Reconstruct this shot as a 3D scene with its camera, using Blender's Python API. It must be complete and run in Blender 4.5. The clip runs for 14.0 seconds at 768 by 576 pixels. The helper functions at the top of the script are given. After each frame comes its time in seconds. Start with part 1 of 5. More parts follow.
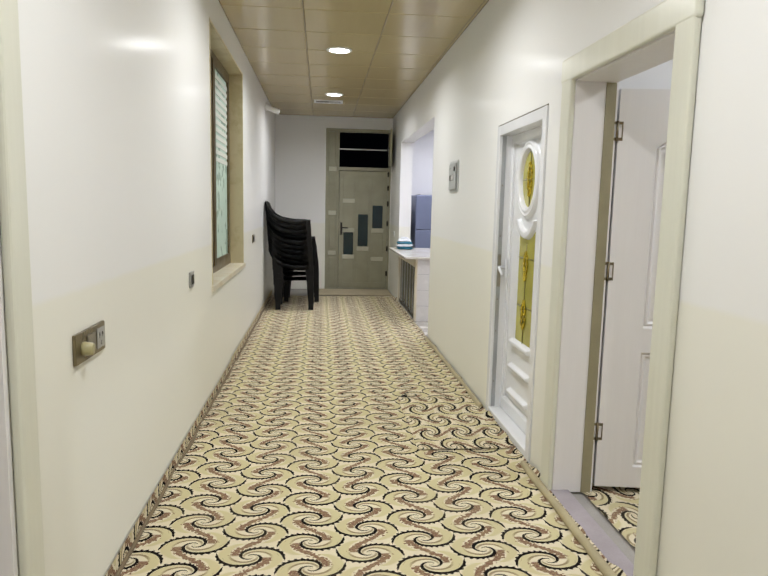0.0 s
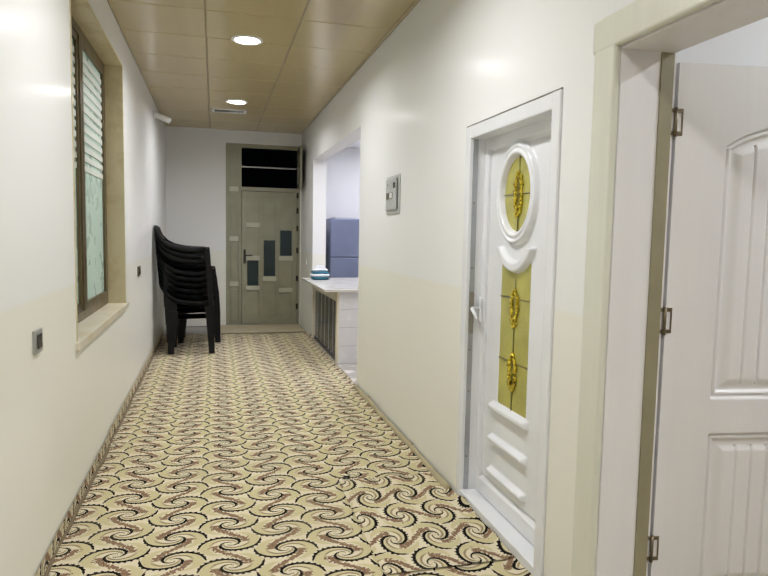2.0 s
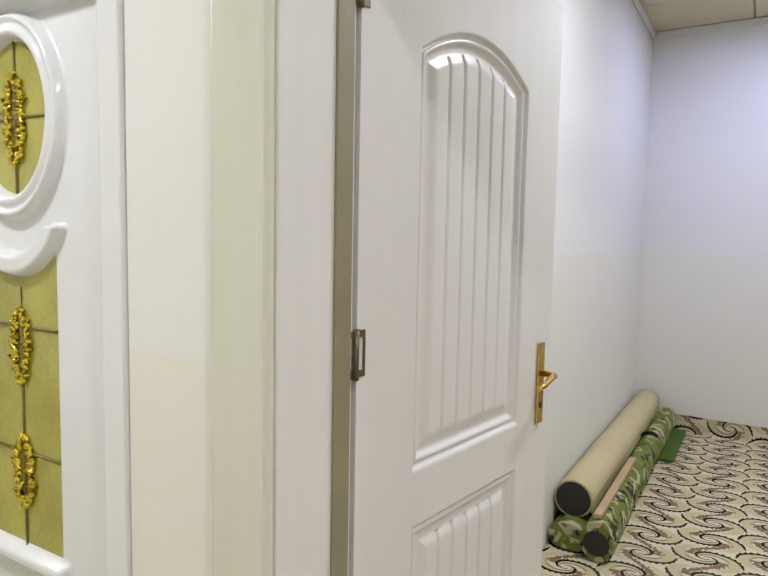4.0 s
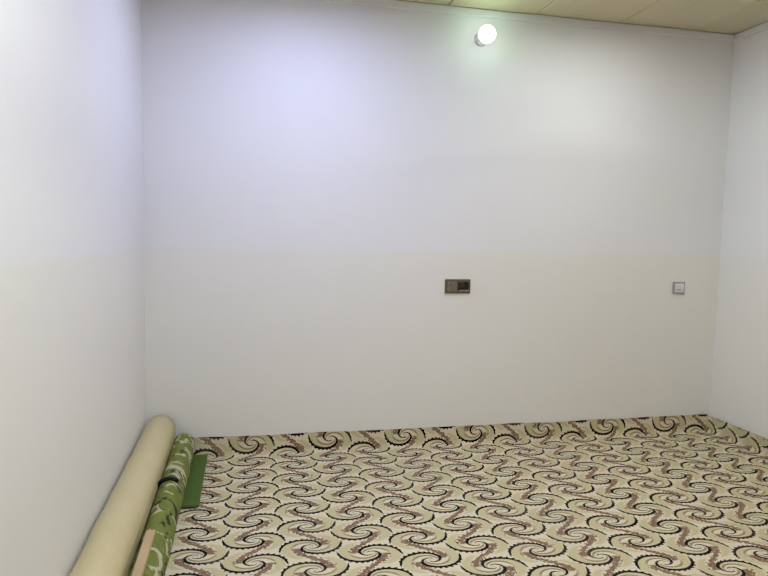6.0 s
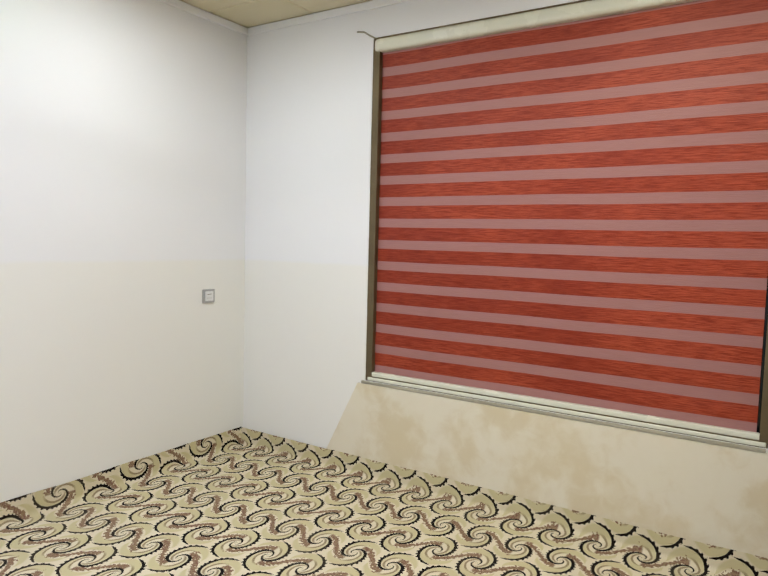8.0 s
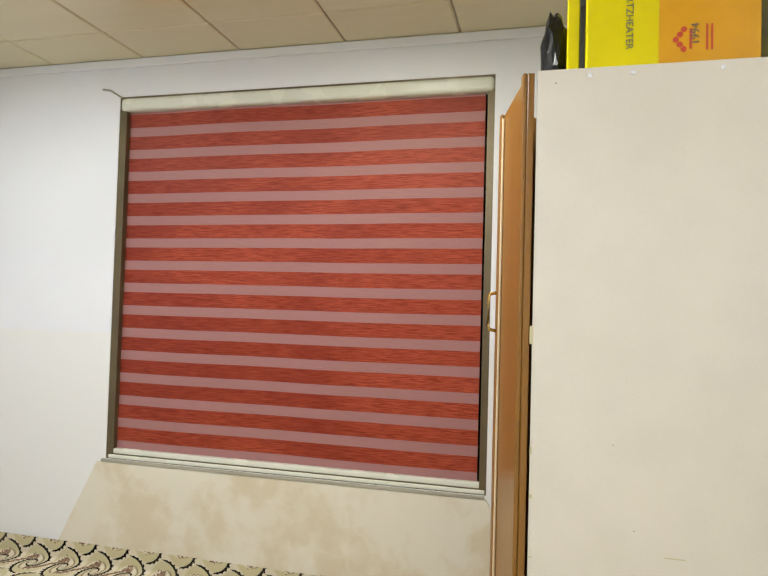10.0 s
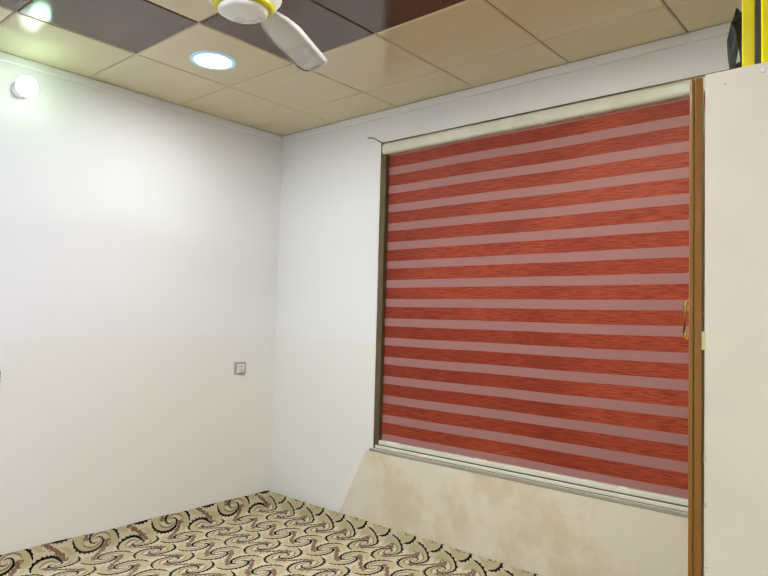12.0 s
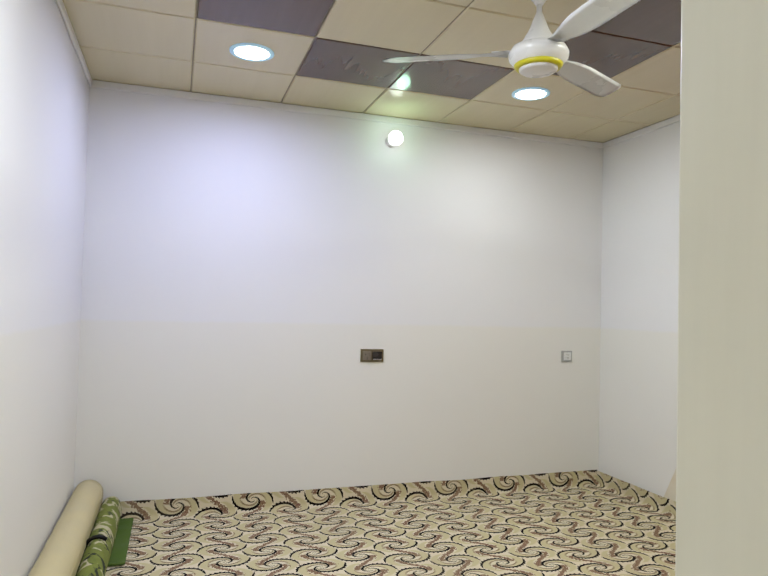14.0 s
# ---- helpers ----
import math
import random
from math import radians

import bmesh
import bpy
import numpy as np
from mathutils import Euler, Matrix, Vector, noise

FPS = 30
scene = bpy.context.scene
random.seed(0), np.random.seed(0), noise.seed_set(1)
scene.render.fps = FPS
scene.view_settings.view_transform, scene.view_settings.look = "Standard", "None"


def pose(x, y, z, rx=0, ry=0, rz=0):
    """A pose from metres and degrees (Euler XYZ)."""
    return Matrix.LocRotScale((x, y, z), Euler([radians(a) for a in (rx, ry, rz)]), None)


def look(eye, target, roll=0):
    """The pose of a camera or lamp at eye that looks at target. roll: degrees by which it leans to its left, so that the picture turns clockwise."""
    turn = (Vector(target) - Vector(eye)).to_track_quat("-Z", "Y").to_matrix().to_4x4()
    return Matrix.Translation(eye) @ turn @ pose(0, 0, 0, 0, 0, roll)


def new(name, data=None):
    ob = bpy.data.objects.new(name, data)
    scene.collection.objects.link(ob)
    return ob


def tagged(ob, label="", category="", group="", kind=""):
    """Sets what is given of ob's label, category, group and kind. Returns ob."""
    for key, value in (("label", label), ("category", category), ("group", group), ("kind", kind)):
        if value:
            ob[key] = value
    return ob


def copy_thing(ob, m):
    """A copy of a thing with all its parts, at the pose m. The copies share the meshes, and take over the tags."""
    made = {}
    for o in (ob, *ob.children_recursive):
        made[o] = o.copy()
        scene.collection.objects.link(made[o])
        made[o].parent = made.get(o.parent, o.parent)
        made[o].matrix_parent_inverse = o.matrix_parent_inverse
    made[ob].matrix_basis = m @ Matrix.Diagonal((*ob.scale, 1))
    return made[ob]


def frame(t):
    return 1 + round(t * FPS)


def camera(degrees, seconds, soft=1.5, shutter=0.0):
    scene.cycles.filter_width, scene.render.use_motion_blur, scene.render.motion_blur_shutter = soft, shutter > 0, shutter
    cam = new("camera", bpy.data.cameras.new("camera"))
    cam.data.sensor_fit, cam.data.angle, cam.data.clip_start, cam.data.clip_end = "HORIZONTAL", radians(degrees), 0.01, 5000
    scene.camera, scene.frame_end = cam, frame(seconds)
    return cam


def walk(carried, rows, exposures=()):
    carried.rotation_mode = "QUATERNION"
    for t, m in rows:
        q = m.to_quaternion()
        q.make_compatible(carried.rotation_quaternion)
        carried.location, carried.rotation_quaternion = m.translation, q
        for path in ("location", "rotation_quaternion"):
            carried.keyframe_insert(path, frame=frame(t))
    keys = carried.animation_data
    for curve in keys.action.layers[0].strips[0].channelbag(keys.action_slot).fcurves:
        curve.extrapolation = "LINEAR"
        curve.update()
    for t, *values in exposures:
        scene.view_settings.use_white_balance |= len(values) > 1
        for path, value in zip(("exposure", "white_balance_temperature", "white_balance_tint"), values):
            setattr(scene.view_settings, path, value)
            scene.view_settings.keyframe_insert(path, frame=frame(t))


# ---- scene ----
cam = camera(62.5, 14.0)
PATH = [
    (0, (-0.177, 0.354, 1.479), (0.023, 2.328, 1.227), 1.3),
    (0.5, (-0.287, 0.538, 1.482), (-0.074, 2.515, 1.27), 1.3),
    (1, (-0.332, 0.805, 1.466), (-0.081, 2.781, 1.283), 1.3),
    (1.5, (-0.281, 1.143, 1.484), (0.047, 3.108, 1.311), 1.2),
    (2, (-0.274, 1.524, 1.469), (0.243, 3.449, 1.302), 1.1),
    (2.5, (-0.209, 1.885, 1.443), (0.616, 3.7, 1.277), 1.0),
    (3, (-0.06, 2.219, 1.445), (1.088, 3.849, 1.279), 1.0),
    (3.2, (0.0, 2.356, 1.43), (1.283, 3.882, 1.264), 1.0),
    (5.3, (0.923, 3.029, 1.389), (2.916, 3.096, 1.241), 1.5),
    (5.5, (1.046, 3.033, 1.375), (3.038, 2.949, 1.228), 1.6),
    (6, (1.289, 2.953, 1.448), (3.235, 2.527, 1.277), 1.2),
    (6.5, (1.542, 2.908, 1.462), (3.379, 2.137, 1.282), 1.3),
    (7, (1.794, 2.859, 1.476), (3.447, 1.748, 1.292), 1.3),
    (7.5, (1.974, 2.734, 1.482), (3.38, 1.324, 1.3), 1.5),
    (8, (2.108, 2.741, 1.488), (3.189, 1.064, 1.342), 1.5),
    (8.5, (2.115, 2.721, 1.534), (2.916, 0.89, 1.442), 1.7),
    (8.7, (2.085, 2.70, 1.55), (2.80, 0.832, 1.485), 1.7),
    (9.75, (1.93, 2.67, 1.535), (2.40, 0.725, 1.575), 1.6),
    (10.8, (1.754, 2.685, 1.512), (2.484, 0.826, 1.622), 1.5),
    (11, (1.712, 2.711, 1.514), (2.526, 0.887, 1.62), 1.5),
    (11.5, (1.588, 2.745, 1.498), (2.64, 1.048, 1.603), 1.5),
    (12, (1.447, 2.756, 1.503), (2.751, 1.243, 1.596), 1.5),
    (12.5, (1.302, 2.809, 1.501), (2.809, 1.498, 1.582), 1.5),
    (13, (1.146, 2.884, 1.5), (2.809, 1.775, 1.57), 1.5),
    (13.5, (0.973, 2.922, 1.517), (2.768, 2.042, 1.57), 1.6),
    (14, (0.788, 2.973, 1.471), (2.687, 2.348, 1.531), 1.4),
]
EXPOSURES = [(0, 0.0), (3.2, 0.0), (5.3, 0.14), (6.5, 0.24), (7.2, 0.45), (8, 0.58), (8.7, 0.68), (10.8, 0.7), (11.5, 0.66), (12.5, 0.52), (13.2, 0.38), (14, 0.22)]
walk(cam, [(t, look(eye, target, roll)) for t, eye, target, roll in PATH], EXPOSURES)

# ---- world and light ----
world = bpy.data.worlds.new("night")
world.use_nodes = True
world.node_tree.nodes["Background"].inputs[0].default_value = (0.10, 0.13, 0.2, 1)
world.node_tree.nodes["Background"].inputs[1].default_value = 0.004
scene.world = world

CORRIDOR_W, KITCHEN_W, BULB_W = 24.0, 70.0, 0.8
WARM, COOL, VIOLET, GREENISH = (0.97, 0.98, 1.0), (0.97, 1.0, 0.90), (0.54, 0.59, 1.0), (0.50, 1.0, 0.66)


def disc_lamp(x, y, z, watts, colour, spread=180, size=0.17):
    data = bpy.data.lights.new("downlight_glow", "AREA")
    data.shape, data.size, data.energy, data.color = "DISK", size, watts, colour
    data.spread = math.radians(spread)
    ob = new("downlight_glow", data)
    ob.location = (x, y, z)
    return ob


# ---- materials ----
class Nodes:
    """Short hand for a node tree."""

    def __init__(self, name):
        self.mat = bpy.data.materials.new(name)
        self.mat.use_nodes = True
        self.t = self.mat.node_tree
        self.b = self.t.nodes["Principled BSDF"]

    def put(self, socket, value):
        if hasattr(value, "is_output"):
            self.t.links.new(value, socket)
        else:
            socket.default_value = value

    def math(self, op, a, b=0.0, c=0.0):
        n = self.t.nodes.new("ShaderNodeMath")
        n.operation = op
        for s, v in zip(n.inputs, (a, b, c)):
            self.put(s, v)
        return n.outputs[0]

    def noise(self, scale, detail=3.0, vec=None, rough=0.5, distort=0.0):
        n = self.t.nodes.new("ShaderNodeTexNoise")
        n.inputs["Scale"].default_value, n.inputs["Detail"].default_value = scale, detail
        n.inputs["Roughness"].default_value, n.inputs["Distortion"].default_value = rough, distort
        self.t.links.new(vec if vec is not None else self.pos(), n.inputs["Vector"])
        return n.outputs[0]

    def pos(self):
        n = self.t.nodes.new("ShaderNodeNewGeometry")
        return n.outputs["Position"]

    def local(self):
        return self.t.nodes.new("ShaderNodeTexCoord").outputs["Object"]

    def xyz(self, vec):
        n = self.t.nodes.new("ShaderNodeSeparateXYZ")
        self.t.links.new(vec, n.inputs[0])
        return n.outputs

    def join(self, x, y, z):
        n = self.t.nodes.new("ShaderNodeCombineXYZ")
        for s, v in zip(n.inputs, (x, y, z)):
            self.put(s, v)
        return n.outputs[0]

    def mix(self, f, a, b):
        n = self.t.nodes.new("ShaderNodeMix")
        n.data_type = "RGBA"
        self.put(n.inputs[0], f)
        for s, v in ((n.inputs[6], a), (n.inputs[7], b)):
            self.put(s, (*v, 1) if isinstance(v, tuple) else v)
        return n.outputs[2]

    def ramp(self, v, a, b, lo=0.0, hi=1.0):
        n = self.t.nodes.new("ShaderNodeMapRange")
        n.interpolation_type = "SMOOTHSTEP"
        for s, q in zip(n.inputs, (v, a, b, lo, hi)):
            self.put(s, q)
        return n.outputs[0]

    def bump(self, height, strength=0.2, distance=0.002):
        n = self.t.nodes.new("ShaderNodeBump")
        n.inputs["Strength"].default_value, n.inputs["Distance"].default_value = strength, distance
        self.t.links.new(height, n.inputs["Height"])
        self.t.links.new(n.outputs[0], self.b.inputs["Normal"])

    def set(self, **kw):
        for k, v in kw.items():
            s = self.b.inputs[k.replace("_", " ")]
            self.put(s, (*v, 1) if isinstance(v, tuple) and len(v) == 3 and s.type == "RGBA" else v)
        return self.mat


def surface(name, colour, rough=0.5, metal=0.0, vary=0.12, scale=6.0, grain=150.0, bump=0.05, **kw):
    """A plain material with variation at two scales and fine relief."""
    n = Nodes(name)
    big, fine = n.noise(scale, 4.0, n.local()), n.noise(grain, 2.0, n.local())
    dark, light = tuple(c * (1 - vary) for c in colour), tuple(min(1, c * (1 + vary)) for c in colour)
    f = n.math("ADD", n.math("MULTIPLY", big, 0.7), n.math("MULTIPLY", fine, 0.3))
    n.bump(n.math("ADD", fine, n.math("MULTIPLY", big, 0.5)), bump, 0.002)
    return n.set(Base_Color=n.mix(n.ramp(f, 0.3, 0.7), dark, light),
                 Roughness=n.ramp(big, 0.3, 0.7, rough * 0.85, min(1, rough * 1.15)), Metallic=metal, **kw)


def wall_paint(name, upper, lower, rough=0.24, dado=1.188):
    """Oil paint in two shades with a dado line, brushed a little unevenly."""
    n = Nodes(name)
    p = n.xyz(n.pos())
    z = p[2]
    f = n.ramp(n.math("ADD", z, n.math("MULTIPLY", n.noise(6.0, 1.0), 0.012)), dado - 0.015, dado + 0.015)
    cloud = n.noise(0.7, 0.0)
    smear = n.noise(2.2, 1.0)
    fine = n.noise(140.0, 2.0)
    base = n.mix(f, lower, upper)
    base = n.mix(n.math("MULTIPLY", cloud, 0.14), base, tuple(c * 0.9 for c in lower))
    base = n.mix(n.math("MULTIPLY", smear, 0.06), base, tuple(c * 0.8 for c in lower))
    n.bump(fine, 0.04, 0.001)
    return n.set(Base_Color=base, Roughness=rough, Specular_IOR_Level=0.009)


def wood(name, dark, light, rough=0.35, axis=2, scale=14.0):
    n = Nodes(name)
    x, y, z = n.xyz(n.local())
    k = [x, y, z]
    k = [n.math("MULTIPLY", v, 0.06 if i == axis else 1.0) for i, v in enumerate(k)]
    v = n.join(*k)
    g1, g2 = n.noise(scale, 6.0, v, 0.6, 1.2), n.noise(scale * 9, 3.0, v)
    n.bump(g2, 0.12, 0.001)
    return n.set(Base_Color=n.mix(n.math("ADD", n.math("MULTIPLY", g1, 0.75), n.math("MULTIPLY", g2, 0.25)), dark, light), Roughness=rough)


def carpet(name, across, u0, v0, A, B):
    """Tufted carpet: staggered columns of two-armed scrolls, mirrored from column to column, with chains of sprigs between."""
    n = Nodes(name)
    uv = n.t.nodes.new("ShaderNodeUVMap").outputs[0]
    flat = n.xyz(uv)
    M = n.math
    wob = M("MULTIPLY", M("SUBTRACT", n.noise(6.0, 2.0, uv), 0.5), 0.012)
    U = M("DIVIDE", M("SUBTRACT", M("ADD", flat[across], wob), u0), A)
    V = M("DIVIDE", M("SUBTRACT", M("ADD", flat[1 - across], wob), v0), B)
    col = M("FLOOR", M("ADD", U, 0.5))
    odd = M("FLOORED_MODULO", col, 2.0)
    side = M("SUBTRACT", 1.0, M("MULTIPLY", odd, 2.0))
    cu = M("MULTIPLY", M("SUBTRACT", U, col), A)
    row = M("ADD", V, M("MULTIPLY", odd, 0.5))
    fuzz = M("MULTIPLY", M("SUBTRACT", n.noise(300.0, 2.0, uv), 0.5), 0.006)

    def motif(cu, row, side):
        cv = M("MULTIPLY", M("SUBTRACT", M("FRACT", M("ADD", row, 0.5)), 0.5), B)
        x, y = M("DIVIDE", M("MULTIPLY", cu, side), 0.150), M("DIVIDE", cv, 0.120)
        r = M("SQRT", M("ADD", M("MULTIPLY", x, x), M("MULTIPLY", y, y)))
        th = M("ARCTAN2", y, x)
        ph = M("SUBTRACT", M("DIVIDE", M("LOGARITHM", M("ADD", r, 0.012), 2.71828), 0.4168), M("SUBTRACT", th, n.ramp(r, 0.72, 1.04, 0.0, 0.22)))
        s2 = M("SINE", M("MULTIPLY", ph, 2.0))
        dist = M("MULTIPLY", M("MULTIPLY", M("ABSOLUTE", M("SINE", ph)), r), 0.0518)
        teeth = M("MULTIPLY", n.ramp(M("SINE", M("MULTIPLY", th, 27.0)), -0.3, 0.8), n.ramp(r, 0.30, 0.95, 0.002, 0.0115))
        width = M("ADD", n.ramp(r, 0.10, 0.50, 0.0030, 0.0082), M("MULTIPLY", teeth, n.ramp(s2, 0.0, 0.12)))
        width = M("SUBTRACT", M("MULTIPLY", width, M("MULTIPLY", n.ramp(r, 1.05, 0.90), n.ramp(r, 0.06, 0.16))), M("ADD", dist, fuzz))
        line = n.ramp(width, -0.0008, 0.0012)
        body = M("MULTIPLY", n.ramp(s2, 0.0, -0.6), M("MULTIPLY", n.ramp(r, 1.06, 0.92), n.ramp(r, 0.15, 0.7, 0.3, 1.0)))
        rib = M("MULTIPLY", M("MULTIPLY", M("ABSOLUTE", M("SINE", M("ADD", ph, 1.15))), r), 0.0518)
        rib = M("MULTIPLY", n.ramp(M("ADD", rib, M("MULTIPLY", fuzz, 1.5)), 0.0072, 0.0040), M("MULTIPLY", n.ramp(r, 0.14, 0.24), n.ramp(r, 0.66, 0.50)))
        return cv, line, body, rib

    cv, line, body, rib = motif(cu, row, side)
    way = M("SIGN", cu)
    line2, body2 = motif(M("SUBTRACT", cu, M("MULTIPLY", way, A)), M("ADD", row, 0.5), M("MULTIPLY", side, -1.0))[1:3]
    black, body = M("MAXIMUM", line, line2), M("MAXIMUM", body, body2)
    # a chain of sprigs runs across the gap from the mouth of one scroll to the next
    gap = M("DIVIDE", M("SUBTRACT", cv, M("MULTIPLY", M("SIGN", cv), B / 2)), B / 2)
    du = M("ADD", M("MULTIPLY", cu, side), M("MULTIPLY", M("SINE", M("MULTIPLY", gap, 1.95)), 0.068))
    leafy = M("MULTIPLY", M("SUBTRACT", n.noise(70.0, 1.0, uv), 0.5), 0.075)
    sprig = M("MULTIPLY", n.ramp(M("ADD", M("ABSOLUTE", du), leafy), 0.022, 0.018), n.ramp(M("ABSOLUTE", gap), 0.98, 0.86))
    ground = n.mix(n.noise(240.0, 2.0, uv), (0.66, 0.58, 0.41), (0.78, 0.705, 0.53))
    c = n.mix(M("MULTIPLY", body, 0.7), ground, (0.54, 0.475, 0.235))
    c = n.mix(M("MULTIPLY", rib, 0.75), c, (0.19, 0.125, 0.06))
    c = n.mix(M("MULTIPLY", sprig, 0.9), c, n.mix(n.ramp(n.noise(110.0, 1.0, uv), 0.46, 0.56), (0.25, 0.16, 0.08), (0.15, 0.045, 0.03)))
    c = n.mix(black, c, (0.009, 0.006, 0.005))
    n.bump(M("ADD", M("MULTIPLY", n.noise(500.0, 2.0, uv), 0.8), M("MULTIPLY", black, -0.6)), 0.5, 0.004)
    dirt = n.mix(n.ramp(n.noise(1.7, 4.0, uv), 0.45, 0.75, 0.0, 0.16), c, (0.36, 0.30, 0.2))
    return n.set(Base_Color=dirt, Roughness=0.95, Specular_IOR_Level=0.1)


def glowing(name, colour, strength):
    n = Nodes(name)
    n.set(Base_Color=colour, Emission_Color=colour, Emission_Strength=strength)
    return n.mat


def marble(name, base, vein, rough=0.25, scale=3.0):
    """Pale stone with soft cloudy blotches and thin stains."""
    n = Nodes(name)
    a = n.noise(scale, 2.0, None, 0.5, 0.4)
    b = n.noise(scale * 4, 4.0, None, 0.6, 0.6)
    blot = n.ramp(n.math("ADD", a, n.math("MULTIPLY", b, 0.35)), 0.60, 0.86)
    return n.set(Base_Color=n.mix(n.math("MULTIPLY", n.math("ADD", n.math("MULTIPLY", blot, 0.6), n.math("MULTIPLY", b, 0.25)), 1.0), base, vein), Roughness=rough)


def blind_cloth(name):
    """Two layers of cloth with woven red bands and thin net bands between."""
    n = Nodes(name)
    p = n.xyz(n.local())
    per = n.math("FRACT", n.math("DIVIDE", n.math("ADD", n.math("SUBTRACT", p[2], 0.581), n.math("MULTIPLY", n.noise(1.2, 1.0, n.local()), 0.012)), 0.1275))
    band = n.math("MULTIPLY", n.ramp(per, 0.0, 0.015), n.ramp(per, 0.61, 0.595))
    streak = n.noise(40.0, 4.0, n.join(n.math("MULTIPLY", p[0], 0.28), p[1], n.math("MULTIPLY", p[2], 6.0)), 0.65)
    large = n.noise(1.15, 1.0, n.local(), 0.5, 0.8)
    red = n.mix(n.ramp(streak, 0.3, 0.7), (0.195, 0.021, 0.008), (0.46, 0.084, 0.038))
    # broad maroon patches put the satin's uneven sheen into the base colour
    sheened_red = n.mix(n.ramp(large, 0.40, 0.70, 0.0, 0.5), red, (0.16, 0.012, 0.006))
    net = n.mix(streak, (0.30, 0.135, 0.125), (0.40, 0.21, 0.195))
    across = n.t.nodes.new("ShaderNodeTangent")
    across.direction_type, across.axis = "RADIAL", "Z"
    tangent = across.outputs[0]
    n.bump(n.math("ADD", streak, n.math("MULTIPLY", n.noise(3.5, 2.0, n.local()), 5.0)), 0.22, 0.006)
    return n.set(Base_Color=n.mix(band, net, sheened_red), Roughness=n.math("ADD", 0.34, n.math("MULTIPLY", streak, 0.2)), Specular_IOR_Level=0.4, Specular_Tint=(1.0, 0.62, 0.55), Anisotropic=0.85, Tangent=tangent)


M_WALL = wall_paint("corridor_paint", (0.82, 0.82, 0.81), (0.81, 0.80, 0.72), 0.19)
M_ROOM = wall_paint("room_paint", (0.82, 0.82, 0.83), (0.82, 0.81, 0.765), 0.36, 1.341)
M_KITCHEN = surface("kitchen_paint", (0.8, 0.79, 0.82), 0.4, vary=0.03)
M_CARPET_C = carpet("corridor_carpet", 0, -0.207, 3.226, 0.2525, 0.211)
M_CARPET_R = carpet("room_carpet", 1, 1.370, 4.416, 0.2575, 0.2095)
M_CARPET_O = carpet("offcut_carpet", 1, 0.05, 0.03, 0.2525, 0.211)
M_CASING = wood("cream_lacquered_casing", (0.61, 0.61, 0.51), (0.74, 0.74, 0.64), 0.28, 2, 9.0)
M_DOOR = wood("white_grained_door", (0.70, 0.68, 0.68), (0.80, 0.78, 0.78), 0.32, 2, 12.0)
M_UPVC = surface("white_plastic", (0.80, 0.81, 0.83), 0.2, vary=0.02, bump=0.02)
M_GREYBAR = surface("galvanised_strip", (0.42, 0.43, 0.45), 0.35, 0.7)
M_STEEL = surface("dull_steel", (0.30, 0.28, 0.24), 0.38, 0.85)
M_BRASS = surface("polished_brass", (0.62, 0.42, 0.13), 0.2, 1.0)
M_PLATE = surface("bronze_plate", (0.20, 0.165, 0.10), 0.3, 0.75)
M_SILVER = surface("silver_plate", (0.42, 0.42, 0.41), 0.33, 0.5)
M_PLATEDARK = surface("black_key", (0.03, 0.028, 0.026), 0.25)
M_BRONZE = surface("bronze_aluminium", (0.14, 0.105, 0.055), 0.35, 0.5)
M_GREEN_AL = surface("grey_green_door_paint", (0.31, 0.30, 0.215), 0.36, 0.15, vary=0.08)
M_GREEN_LT = surface("pale_door_plate", (0.49, 0.48, 0.38), 0.36, 0.15, vary=0.06)
M_NIGHT = surface("night_glass", (0.012, 0.014, 0.018), 0.06, vary=0.1, bump=0.0)
M_TEAL = surface("ribbed_teal_glass", (0.008, 0.026, 0.03), 0.2)
M_BLACK = surface("black_plastic", (0.004, 0.004, 0.005), 0.42, vary=0.2, Specular_IOR_Level=0.25)
M_WHITE = surface("white_enamel", (0.78, 0.78, 0.77), 0.3, vary=0.03)
M_YELLOW = surface("yellow_ring", (0.60, 0.55, 0.02), 0.35)
M_MARBLE = marble("cream_marble", (0.76, 0.71, 0.58), (0.63, 0.53, 0.34), 0.28, 3.2)
M_REVEAL = marble("window_reveal_stone", (0.62, 0.55, 0.36), (0.48, 0.40, 0.22), 0.3, 5.0)
M_COUNTER = marble("white_counter_stone", (0.78, 0.75, 0.68), (0.62, 0.58, 0.5), 0.18, 6.0)
M_MORTAR = surface("rough_mortar", (0.36, 0.33, 0.25), 0.9, bump=0.6, grain=90)
M_TILE = wood("cream_ceiling_tile", (0.60, 0.525, 0.335), (0.72, 0.645, 0.43), 0.13, 0, 3.0)
M_TILEC = wood("tan_ceiling_tile", (0.46, 0.37, 0.195), (0.56, 0.46, 0.26), 0.15, 1, 3.0)
M_TILED = wood("brown_ceiling_tile", (0.075, 0.040, 0.026), (0.125, 0.072, 0.05), 0.12, 0, 4.0)
M_GRID = surface("ceiling_groove", (0.22, 0.18, 0.11), 0.6)
M_WARDSIDE = surface("pale_laminate", (0.71, 0.65, 0.53), 0.42, vary=0.03)
M_WARDDOOR = wood("honey_wood", (0.18, 0.072, 0.006), (0.31, 0.142, 0.018), 0.3, 2, 14.0)
